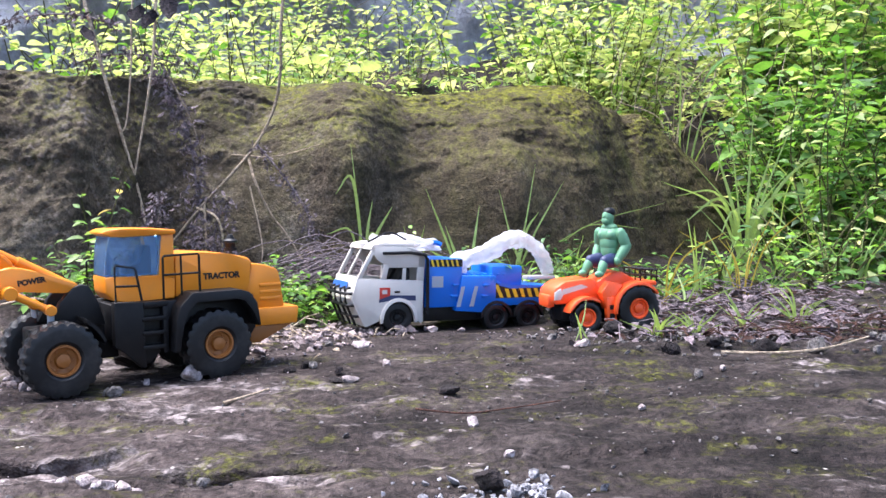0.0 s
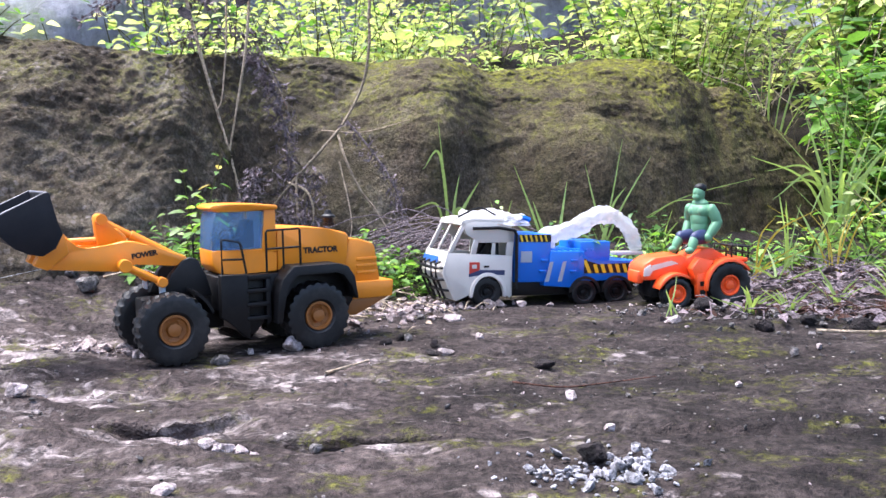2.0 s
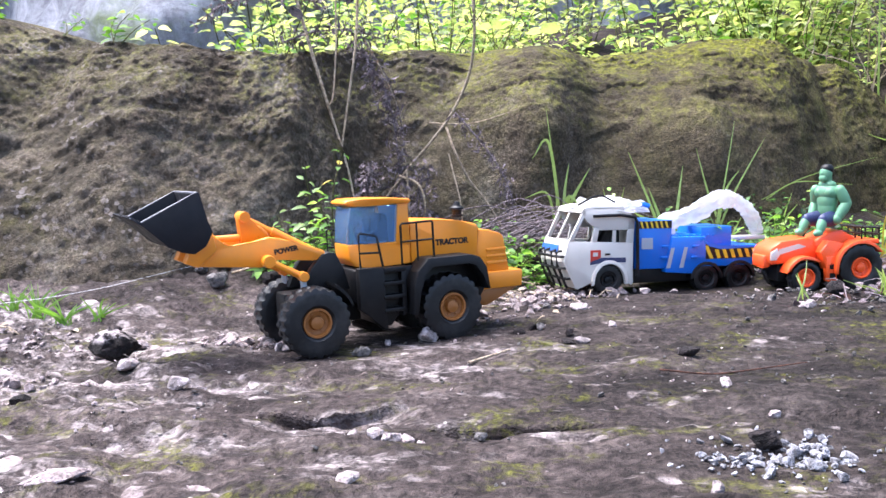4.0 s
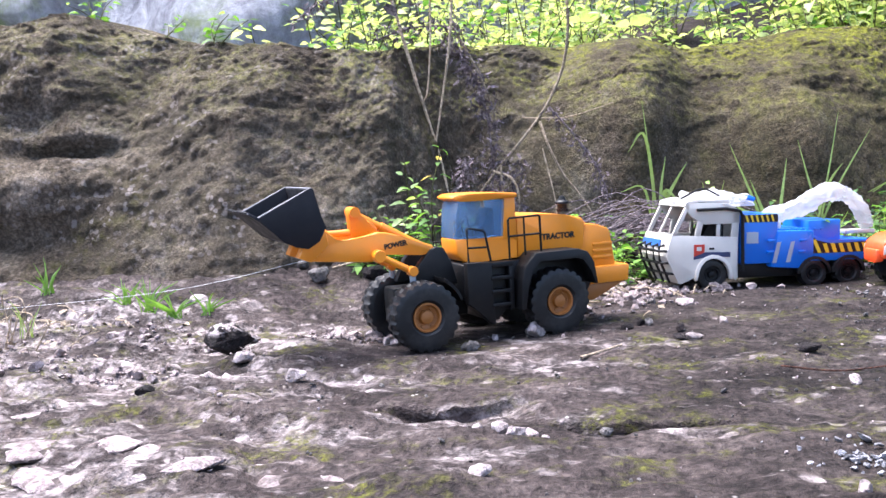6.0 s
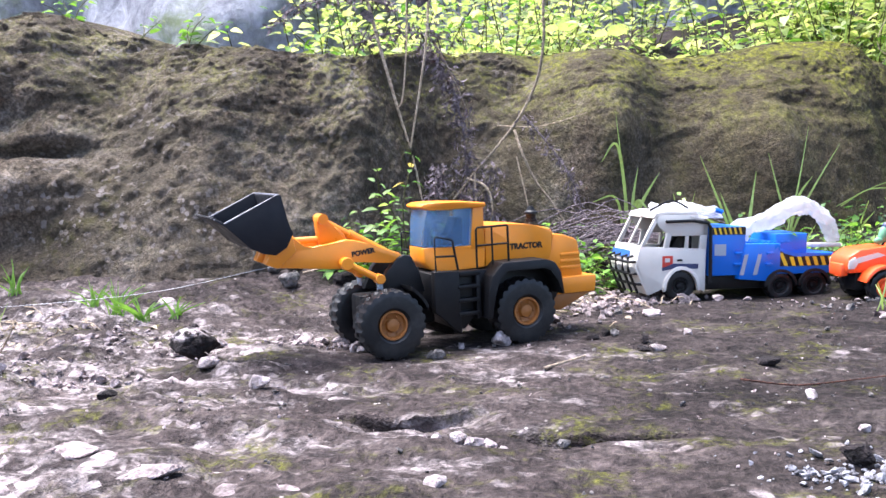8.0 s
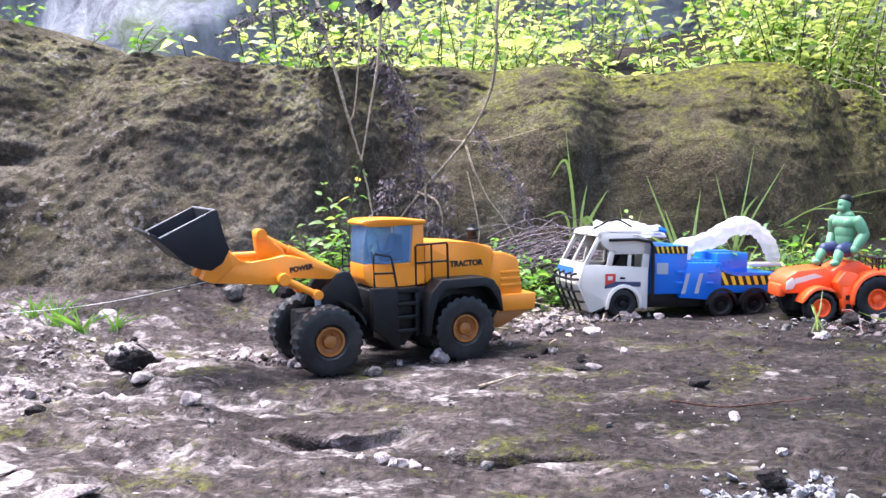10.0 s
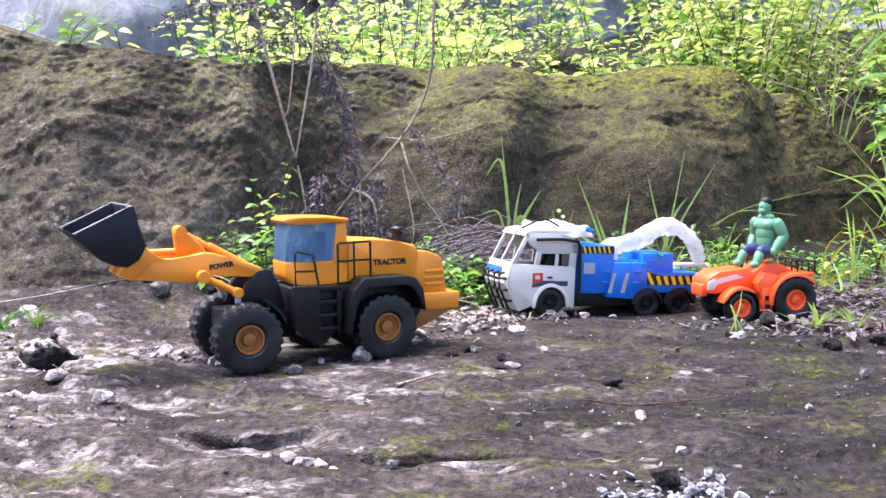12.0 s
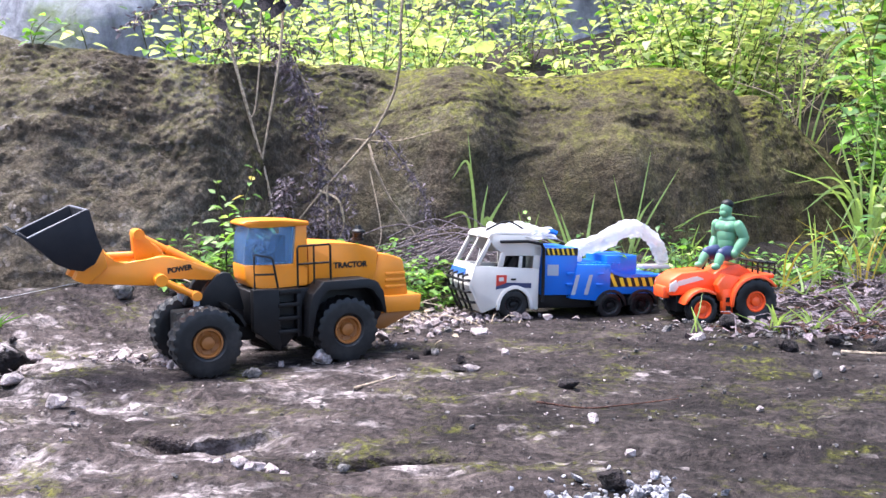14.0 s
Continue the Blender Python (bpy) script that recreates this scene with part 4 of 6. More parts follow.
    rings = []
    for i, p in enumerate(path):
        d = (path[min(i + 1, len(path) - 1)] - path[max(i - 1, 0)]).normalized()
        q = d.to_track_quat("Z", "Y")
        ring = []
        for k in range(20):
            a = 2 * math.pi * k / 20
            thick = 0.0132 - 0.0058 * i / len(path)
            r = thick * (1 + 0.42 * fbm(i * 0.10, math.cos(a) * 1.6, math.sin(a) * 1.6, 4) + 0.24 * fbm(i * 0.42, math.cos(a) * 5, math.sin(a) * 5 + 3, 4))
            ring.append(bm.verts.new(p + q @ Vector((r * math.cos(a), r * math.sin(a), 0))))
        rings.append(ring)
    for a, b in zip(rings, rings[1:]):
        for k in range(20):
            bm.faces.new((a[k - 1], a[k], b[k], b[k - 1]))
    bm.faces.new(rings[0])
    bm.faces.new(rings[-1])
    boom = part("boom", bm, FILM, t, "crane boom wrapped in crumpled white film", 50)
    part("boom_tip", box(-0.232, -0.190, -0.008, 0.008, 0.064, 0.0695, 0.0015), CREAM, boom)
    bm = bmesh.new()
    bmesh.ops.create_icosphere(bm, subdivisions=4, radius=1)
    for v in bm.verts:
        c = v.co.copy()
        n = 0.20 * fbm(c.x * 2.2, c.y * 2.2, c.z * 2.2, 4) + 0.13 * fbm(c.x * 7, c.y * 7, c.z * 7, 4)
        v.co = Vector((-0.012 + 0.048 * c.x * (1 + n), 0.036 * c.y * (1 + n), 0.1125 + max(-0.006, 0.0125 * c.z * (1 + 3 * n))))
    part("roof_wrap", bm, FILM, t, "crumpled white film over the cab roof", 50)
    bm = tube(bmesh.new(), smooth_path([(0.036, 0.02, 0.118), (0.010, 0.022, 0.130), (-0.010, 0.026, 0.121)], 5), 0.0013)
    part("roof_wire", bm, BLACK, t)
    bm = tube(bmesh.new(), smooth_path([(-0.040, 0.010, 0.110), (-0.052, 0.012, 0.117), (-0.062, 0.012, 0.114)], 4), 0.0035)
    part("hook", bm, BLUE, t)
    return t


def farm_tractor():
    t = thing("toy_tractor", pose(0.2361, 1.2600, 0.0015, 0, 0, 198), "bright red-orange plastic toy tractor with black wheels", "toy vehicle")
    for s in (1, -1):
        wheel(t, -0.003, s * 0.034, 0.0300, 0.0300, 0.020, 0.0135, 16, RUBBER, ORANGE, s, "red-orange rim")
        wheel(t, 0.069, s * 0.032, 0.0215, 0.0205, 0.016, 0.0120, 14, RUBBER, ORANGE, s, "red-orange rim")
        arc = [(-0.003 + 0.0345 * math.cos(radians(v)), 0.030 + 0.0345 * math.sin(radians(v))) for v in range(-10, 152, 12)] + [(-0.003 + 0.0315 * math.cos(radians(v)), 0.030 + 0.0315 * math.sin(radians(v))) for v in range(146, -11, -12)]
        part("rear_fender", prism(arc, *sorted((s * 0.018, s * 0.044)), 0.0006), ORANGE, t)
        part("fender_side", prism([(0.031, 0.027), (0.0300, 0.045), (0.016, 0.0615), (0.036, 0.066), (0.048, 0.052), (0.040, 0.030)], *sorted((s * 0.020, s * 0.036)), 0.001), ORANGE, t)
        st = part("step", prism([(0.041, 0.046), (0.029, 0.046), (0.026, 0.0145), (0.040, 0.0145)], *sorted((s * 0.028, s * 0.037)), 0.0008), ORANGE, t)
        for z in (0.022, 0.033):
            part("step_hole", box(0.0295, 0.0365, *sorted((s * 0.0366, s * 0.0375)), z - 0.003, z + 0.003, 0), BLACK, st)
        arc = [(0.069 + 0.0270 * math.cos(radians(v)), 0.0215 + 0.0270 * math.sin(radians(v))) for v in range(15, 136, 12)] + [(0.069 + 0.0240 * math.cos(radians(v)), 0.0215 + 0.0240 * math.sin(radians(v))) for v in range(130, 14, -12)]
        part("front_fender", prism(arc, *sorted((s * 0.020, s * 0.041)), 0.0006), ORANGE, t)
        part("hood_sticker", prism([(0.0985, 0.0500), (0.0965, 0.0575), (0.0700, 0.0630), (0.0600, 0.0590), (0.0800, 0.0545)], *sorted((s * 0.0232, s * 0.0237)), 0), CREAM, t, "pale sticker on the hood")
    part("chassis", box(-0.022, 0.095, -0.015, 0.015, 0.015, 0.040, 0.003), BLACK, t)
    part("hood", prism([(0.1080, 0.0380), (0.1100, 0.0500), (0.1070, 0.0590), (0.0920, 0.0675), (0.0560, 0.0705), (0.0480, 0.0670), (0.0420, 0.0400)], -0.023, 0.023, 0.0035), ORANGE, t)
    part("seat", prism([(0.0480, 0.0420), (0.0470, 0.0660), (0.0380, 0.0690), (0.0250, 0.0760), (0.0080, 0.0770), (-0.0020, 0.0660), (-0.0150, 0.0630), (-0.0150, 0.0400)], -0.020, 0.020, 0.003), ORANGE, t)
    part("tail_shelf", box(-0.0330, 0.0050, -0.034, 0.034, 0.0585, 0.0640, 0.0014), ORANGE, t)
    for s in (1, -1):
        part("nose_patch", prism([(0.1085, 0.0440), (0.1075, 0.0540), (0.0990, 0.0590), (0.0960, 0.0500), (0.1000, 0.0440)], *sorted((s * 0.0225, s * 0.0240)), 0.0003), CREAM, t, "pale patch on the nose")
    bm = tube(bmesh.new(), [(0.052, 0, 0.066), (0.047, 0, 0.082)], 0.0016, 6)
    for k in range(12):
        a0, a1 = math.pi * k / 6, math.pi * (k + 1) / 6
        rod(bm, (0.047 + 0.002 * math.cos(a0), 0.009 * math.sin(a0), 0.082 + 0.008 * math.cos(a0) * 0.3), (0.047 + 0.002 * math.cos(a1), 0.009 * math.sin(a1), 0.082 + 0.008 * math.cos(a1) * 0.3), 0.0011, n=6)
    part("steering_wheel", bm, BLACK, t, "black plastic steering wheel")
    part("nose", box(0.104, 0.114, -0.016, 0.016, 0.034, 0.050, 0.003), ORANGE, t)
    bm = bmesh.new()
    for y in (-0.022, -0.008, 0.008, 0.022):
        tube(bm, [(-0.016, y, 0.063), (-0.016, y, 0.079), (-0.040, y, 0.077), (-0.040, y, 0.062)], 0.0014, 6)
    for x, z in ((-0.016, 0.079), (-0.028, 0.078), (-0.040, 0.077), (-0.040, 0.069), (-0.016, 0.071)):
        rod(bm, (x, -0.024, z), (x, 0.024, z), 0.0014, n=6)
    part("rear_rack", bm, BLACK, t, "black plastic luggage rack")
    return t


def toy_figure():
    """A plain seated figure of rounded limbs, one mesh."""
    bm = bmesh.new()

    def blob(p, r, mat):
        n = len(bm.faces)
        m = Matrix.Translation(p) @ Matrix.Diagonal((*r, 1))
        bmesh.ops.create_icosphere(bm, subdivisions=3, radius=1, matrix=m)
        bm.faces.ensure_lookup_table()
        for f in bm.faces[n:]:
            f.material_index = mat

    def limb(p0, p1, r0, r1, mat):
        p0, p1 = Vector(p0), Vector(p1)
        for i in range(15):
            k = i / 14
            r = r0 + (r1 - r0) * k + 0.0012 * math.sin(math.pi * k)
            blob(p0.lerp(p1, k), (r, r, r), mat)

    blob((0.014, 0, 0.1080), (0.0130, 0.0170, 0.0150), 0)
    blob((0.013, 0, 0.1180), (0.0145, 0.0215, 0.0120), 0)
    blob((0.018, 0.0085, 0.1180), (0.0095, 0.0095, 0.0075), 0)
    blob((0.018, -0.0085, 0.1180), (0.0095, 0.0095, 0.0075), 0)
    blob((0.0145, 0, 0.0990), (0.0115, 0.0150, 0.0170), 0)
    blob((0.014, 0, 0.1275), (0.0095, 0.0150, 0.0060), 0)
    blob((0.015, 0, 0.1330), (0.0072, 0.0076, 0.0075), 0)
    blob((0.0170, 0, 0.1405), (0.0096, 0.0092, 0.0110), 0)
    blob((0.0230, 0, 0.1360), (0.0052, 0.0066, 0.0050), 0)
    blob((0.0255, 0, 0.1415), (0.0022, 0.0022, 0.0032), 0)
    blob((0.0140, 0, 0.1468), (0.0104, 0.0098, 0.0068), 2)
    blob((0.010, 0, 0.0870), (0.0130, 0.0160, 0.0090), 1)
    for s in (1, -1):
        limb((0.013, s * 0.0225, 0.1200), (0.006, s * 0.0285, 0.1040), 0.0074, 0.0064, 0)
        limb((0.006, s * 0.0285, 0.1040), (0.020, s * 0.0240, 0.0880), 0.0070, 0.0056, 0)
        blob((0.022, s * 0.0235, 0.0850), (0.0068, 0.0060, 0.0062), 0)
        limb((0.012, s * 0.0095, 0.0855), (0.042, s * 0.0150, 0.0850), 0.0092, 0.0076, 1)
        limb((0.043, s * 0.0150, 0.0840), (0.052, s * 0.0165, 0.0720), 0.0066, 0.0052, 0)
        blob((0.0560, s * 0.0170, 0.0700), (0.0090, 0.0058, 0.0045), 0)
    me = bpy.data.meshes.new("toy_figure")
    bm.to_mesh(me)
    bm.free()
    for mat in (SKIN, NAVY, BLACK):
        me.materials.append(mat)
    ob = finish("toy_figure", me, None, smooth=180)
    ob.matrix_world = pose(0.2361, 1.2600, 0.002, 0, 0, 198) @ pose(0.010, 0.002, 0.004, 0, 0, 22) @ Matrix.Diagonal((0.86, 0.82, 1.02, 1))
    return tagged(ob, "green plastic toy figure in dark shorts sitting on the toy tractor", "toy figure")


wheel_loader()
tow_truck()
farm_tractor()
toy_figure()

bm = tube(bmesh.new(), smooth_path([(-0.447, 0.815, 0.102), (-0.60, 0.828, 0.074), (-0.82, 0.835, 0.056), (-1.10, 0.842, 0.037), (-1.5, 0.85, 0.022), (-2.2, 0.87, 0.012)], 8), 0.00017, 5)
tagged(part("tow_string", bm, STRING, None), "thin white nylon tow string tied to the loader", "string")


# ---- stones ----
def stone_mesh(seed, points=26, flat=1.0, chip=0.03):
    """An angular broken stone about 1 across: the hull of scattered points, its edges chipped."""
    rnd = random.Random(seed)
    bm = bmesh.new()
    for _ in range(points):
        v = Vector((rnd.gauss(0, 1), rnd.gauss(0, 1), rnd.gauss(0, 1))).normalized() * rnd.uniform(0.38, 0.52)
        bm.verts.new((v.x, v.y * 0.9, v.z * 0.75 * flat))
    hull = bmesh.ops.convex_hull(bm, input=bm.verts)
    loose = [v for v in bm.verts if not v.link_faces]
    bmesh.ops.delete(bm, geom=loose, context="VERTS")
    if chip:
        bmesh.ops.bevel(bm, geom=list(bm.edges), offset=chip, segments=1, affect="EDGES")
        bmesh.ops.triangulate(bm, faces=bm.faces)
        bmesh.ops.subdivide_edges(bm, edges=bm.edges, cuts=2)
        for v in bm.verts:
            v.co *= 1 + 0.17 * fbm(v.co.x * 4 + seed, v.co.y * 4, v.co.z * 4, 3) + 0.07 * fbm(v.co.x * 13 + seed, v.co.y * 13, v.co.z * 13, 3)
    me = bpy.data.meshes.new("stone")
    bm.to_mesh(me)
    bm.free()
    return me


STONE_SHAPES = {}


def stone(x, y, w, mat, flat=1.0, label="", turn=None):
    """A loose stone w metres wide, half a tenth of it sunk into the ground."""
    rnd = random.Random(int(x * 7919 + y * 104729 + w * 1e5))
    key = (rnd.randrange(7), mat.name, flat > 0.7)
    if key not in STONE_SHAPES:
        me = stone_mesh(key[0] + 10 * (flat > 0.7), 22, 1.0 if flat > 0.7 else 0.5)
        STONE_SHAPES[key] = me
        me.materials.append(mat)
        me.shade_smooth()
        me.set_sharp_from_angle(angle=radians(18))
    ob = new("stone", STONE_SHAPES[key])
    s = w * 1.12
    low = ground_z(x, y)
    thin = min(1.0, flat / 0.5)
    low -= s * 0.11 * (flat < 0.3)
    ob.matrix_world = Matrix.Translation((x, y, low + s * 0.24 * (1 if flat > 0.7 else 0.55 * thin))) @ Euler((thin ** 2 * rnd.uniform(-0.25, 0.25), thin ** 2 * rnd.uniform(-0.25, 0.25), turn if turn is not None else rnd.uniform(0, 6.28))).to_matrix().to_4x4() @ Matrix.Diagonal((s, s * rnd.uniform(0.7, 0.95), s * thin, 1))
    names = {WHITE.name: "pale pinkish angular stone lying on the earth", GREY.name: "small grey rough stone lying on the earth", DARK.name: "dark crusty stone lying on the earth"}
    return tagged(ob, label or names[mat.name], "stone", "loose stones on the ground")


def crusty_stone(x, y, w):
    """A round black stone whose top is coated with a broken pale crust."""
    m = stone_material("black stone with a pale crust", (0.006, 0.005, 0.005), (0.026, 0.020, 0.021))
    nt = m.node_tree
    p = nt.nodes["Principled BSDF"]
    dark = p.inputs["Base Color"].links[0].from_socket
    top = nt.nodes.new("ShaderNodeSeparateXYZ")
    nt.links.new(nt.nodes.new("ShaderNodeTexCoord").outputs["Object"], top.inputs[0])
    coat = mix(nt, 1.0, ramp(nt, top.outputs["Z"], [(0.12, grey(0)), (0.22, grey(1))]), ramp(nt, noise_tex(nt, 75, 5, 0.7, None, False), [(0.50, grey(0)), (0.57, grey(1))]), "MULTIPLY")
    nt.links.new(mix(nt, coat, dark, (0.42, 0.36, 0.36)), p.inputs["Base Color"])
    me = stone_mesh(77, 60, 1.05)
    me.materials.append(m)
    me.shade_smooth()
    me.set_sharp_from_angle(angle=radians(30))
    ob = new("stone", me)
    ob.matrix_world = pose(x, y, ground_z(x, y) + 0.42 * w, 4, -5, 20) @ Matrix.Diagonal((w * 1.1, w, w, 1))
    return tagged(ob, "black crusty round stone with a pale top", "stone", "loose stones on the ground")


crusty_stone(-0.541, 0.826, 0.046)
for x, y, w in ((-0.501, 0.776, 0.021), (-0.415, 0.702, 0.018), (-0.402, 0.715, 0.010), (-0.388, 0.874, 0.015), (-0.281, 0.893, 0.010), (-0.057, 0.957, 0.013), (0.025, 0.700, 0.013), (0.163, 0.762, 0.008), (-0.593, 1.22, 0.028),
                (-0.385, 1.185, 0.042), (-0.361, 1.120, 0.040), (-0.308, 1.165, 0.048), (-0.242, 0.905, 0.024),
                (-0.205, 0.584, 0.012), (-0.216, 0.580, 0.014), (-0.196, 0.587, 0.013), (-0.232, 0.583, 0.012), (-0.186, 0.583, 0.010), (-0.207, 0.572, 0.010), (-0.245, 0.597, 0.011)):
    stone(x, y, w, WHITE)
for x, y, w in ((-0.087, 0.888, 0.020), (-0.095, 1.079, 0.026), (-0.212, 0.492, 0.018), (-0.410, 0.905, 0.034), (-0.379, 0.873, 0.022),
                (-0.691, 1.032, 0.040), (-0.561, 0.905, 0.035), (-0.535, 0.898, 0.022), (-0.449, 0.890, 0.026), (-0.431, 0.893, 0.020), (0.156, 1.06, 0.026)):
    stone(x, y, w, WHITE, 0.5, "flat pale pinkish stone chip on the earth")
for x, y, w in ((-0.300, 0.847, 0.0125), (-0.247, 0.911, 0.017), (-0.146, 0.588, 0.011), (-0.133, 1.089, 0.013), (-0.608, 1.18, 0.022), (-0.427, 1.172, 0.032), (-0.573, 1.15, 0.034), (-0.295, 0.845, 0.016), (-0.370, 0.906, 0.015),
                (0.246, 0.906, 0.014), (0.392, 0.99, 0.030), (-0.30, 1.13, 0.03), (-0.41, 1.10, 0.022), (-0.345, 1.07, 0.024), (-0.131, 0.950, 0.011)):
    stone(x, y, w, GREY)
for x, y, w in ((-0.500, 1.17, 0.040), (-0.320, 0.985, 0.052), (0.204, 1.139, 0.026), (0.245, 1.015, 0.022), (-0.614, 0.962, 0.010), (-0.552, 0.684, 0.018), (-0.139, 0.952, 0.012), (-0.099, 0.905, 0.012), (0.031, 0.565, 0.020), (0.35, 1.02, 0.028), (0.30, 1.05, 0.020)):
    stone(x, y, w, DARK)
for x, y, w in ((-0.458, 0.508, 0.042), (-0.392, 0.482, 0.046), (-0.49, 0.471, 0.050), (-0.428, 0.492, 0.034), (-0.355, 0.512, 0.034), (-0.335, 0.474, 0.042), (-0.525, 0.505, 0.050), (-0.30, 0.49, 0.030), (-0.42, 0.55, 0.028), (-0.625, 0.615, 0.044), (-0.515, 0.672, 0.034), (0.159, 1.114, 0.030)):
    stone(x, y, w * 1.05, PALE, 0.26, "thin pale slab of crust sunk into the earth")
for x, y, w in ((-0.005, 0.490, 0.013), (0.048, 0.627, 0.010), (0.274, 0.923, 0.008), (-0.573, 1.285, 0.036), (-0.378, 1.27, 0.034), (-0.556, 1.235, 0.034)):
    stone(x, y, w, WHITE)
for x, y, w in ((0.006, 0.813, 0.023), (-0.152, 0.934, 0.021), (-0.10, 0.885, 0.017)):
    stone(x, y, w, DARK, 0.5, "flat dark stone chip on the earth")


class Soup:
    """Gathers the faces of one mesh."""

    def __init__(self):
        self.v, self.f = [], []

    def leaf(self, p, way, side, size, broad=0.5, droop=0.15):
        way, side = way.normalized(), side.normalized()
        up = side.cross(way).normalized()
        n = len(self.v)
        w = size * broad / 2
        self.v += [p, p + way * size * 0.28 - side * w * 0.85 + up * w * 0.25, p + way * size * 0.30, p + way * size * 0.28 + side * w * 0.85 + up * w * 0.25,
                   p + way * size * 0.62 - side * w * 0.72 - up * size * droop * 0.35 + up * w * 0.25, p + way * size * 0.64 - up * size * droop * 0.4, p + way * size * 0.62 + side * w * 0.72 - up * size * droop * 0.35 + up * w * 0.25,
                   p + way * size - up * size * droop]
        self.f += [(n, n + 2, n + 1), (n, n + 3, n + 2), (n + 1, n + 2, n + 5, n + 4), (n + 2, n + 3, n + 6, n + 5), (n + 4, n + 5, n + 7), (n + 5, n + 6, n + 7)]

    def blade(self, pts, width, fold=0.3):
        """A grass blade along pts, tapering to its tip, folded along its middle."""
        n, m = len(self.v), len(pts)
        for i, p in enumerate(pts):
            d = (pts[min(i + 1, m - 1)] - pts[max(i - 1, 0)]).normalized()
            s = d.cross(Vector((0.25, 1, 0.1))).normalized()
            k = i / (m - 1)
            w = width * (0.55 + 0.45 * min(1, k * 4)) * (1 - k ** 2.2) / 2 + 0.0002
            u = s.cross(d)
            self.v += [p - s * w + u * w * fold, p, p + s * w + u * w * fold]
        for i in range(m - 1):
            a = n + 3 * i
            self.f += [(a, a + 1, a + 4, a + 3), (a + 1, a + 2, a + 5, a + 4)]

    def stem(self, pts, r0, r1, n=5):
        base, m = len(self.v), len(pts)
        for i, p in enumerate(pts):
            d = (pts[min(i + 1, m - 1)] - pts[max(i - 1, 0)]).normalized()
            q = d.to_track_quat("Z", "Y")
            r = r0 + (r1 - r0) * i / (m - 1)
            self.v += [p + q @ Vector((r * math.cos(6.2832 * k / n), r * math.sin(6.2832 * k / n), 0)) for k in range(n)]
        for i in range(m - 1):
            for k in range(n):
                a, b = base + i * n + k, base + i * n + (k + 1) % n
                self.f.append((a, b, b + n, a + n))

    def make(self, name, mat, parent=None, smooth=60):
        me = bpy.data.meshes.new(name)
        me.from_pydata(self.v, [], self.f)
        return finish(name, me, mat, parent, smooth)


def gravel_patch(name, seed, count, spots, sizes, mat, label):
    """Crushed stones strewn about the spots (x, y, spread in x, in y), in one mesh."""
    rnd = random.Random(seed)
    shapes = [stone_mesh(100 + k, 13, 1.0, 0) for k in range(8)]
    sp = Soup()
    for _ in range(count):
        cx, cy, rx, ry = rnd.choice(spots)
        x, y = rnd.gauss(cx, rx), rnd.gauss(cy, ry)
        s = rnd.uniform(*sizes) * (0.5 + rnd.random() ** 3)
        m = Matrix.Translation((x, y, ground_z(x, y) + s * 0.22)) @ Euler((rnd.uniform(-0.6, 0.6), rnd.uniform(-0.6, 0.6), rnd.uniform(0, 6.3))).to_matrix().to_4x4() @ Matrix.Diagonal((s, s * rnd.uniform(0.6, 1), s * rnd.uniform(0.5, 1), 1))
        me = rnd.choice(shapes)
        n = len(sp.v)
        sp.v += [m @ v.co for v in me.vertices]
        sp.f += [tuple(n + i for i in f.vertices) for f in me.polygons]
    for me in shapes:
        bpy.data.meshes.remove(me)
    return tagged(sp.make(name, mat, smooth=25), label, "gravel", kind="stuff")


gravel_patch("pale_gravel", 3, 640, [(-0.25, 1.10, 0.055, 0.05), (-0.20, 1.20, 0.06, 0.05), (-0.15, 1.14, 0.025, 0.06), (-0.33, 1.14, 0.05, 0.035), (-0.10, 1.22, 0.03, 0.03)], (0.005, 0.019), PALE, "crushed pale pinkish stones strewn below the rock bank")
gravel_patch("truck_gravel", 9, 80, [(-0.03, 1.22, 0.09, 0.03), (0.10, 1.17, 0.06, 0.02), (-0.10, 1.19, 0.025, 0.012), (-0.085, 1.20, 0.02, 0.01)], (0.004, 0.012), PALE, "small pale crushed stones around the toy truck")
gravel_patch("white_gravel", 4, 210, [(0.020, 0.552, 0.024, 0.014), (0.032, 0.535, 0.028, 0.012), (0.055, 0.545, 0.012, 0.014)], (0.003, 0.011), stone_material("bluish white gravel", (0.06, 0.06, 0.066), (0.42, 0.42, 0.45)), "small heap of bluish white gravel")
gravel_patch("left_gravel", 5, 420, [(-0.72, 0.76, 0.07, 0.03), (-0.83, 0.92, 0.08, 0.05), (-0.70, 0.90, 0.08, 0.05), (-0.62, 0.72, 0.06, 0.02), (-0.56, 0.88, 0.09, 0.015), (-0.44, 0.885, 0.04, 0.01)], (0.004, 0.015), PALE, "crushed pale stones on the earth")
gravel_patch("right_gravel", 6, 280, [(0.28, 1.10, 0.06, 0.03), (0.36, 1.07, 0.07, 0.04), (0.20, 1.17, 0.05, 0.02), (0.45, 1.12, 0.06, 0.05)], (0.004, 0.013), GREY, "crushed grey stones and dirt beside the toys")
gravel_patch("pebbles", 7, 900, [(-0.1, 0.8, 0.35, 0.16), (-0.5, 0.65, 0.2, 0.12), (0.2, 0.8, 0.2, 0.15), (-0.2, 1.0, 0.35, 0.1)], (0.0022, 0.0060), GREY, "fine scattered grit and pebbles on the earth")
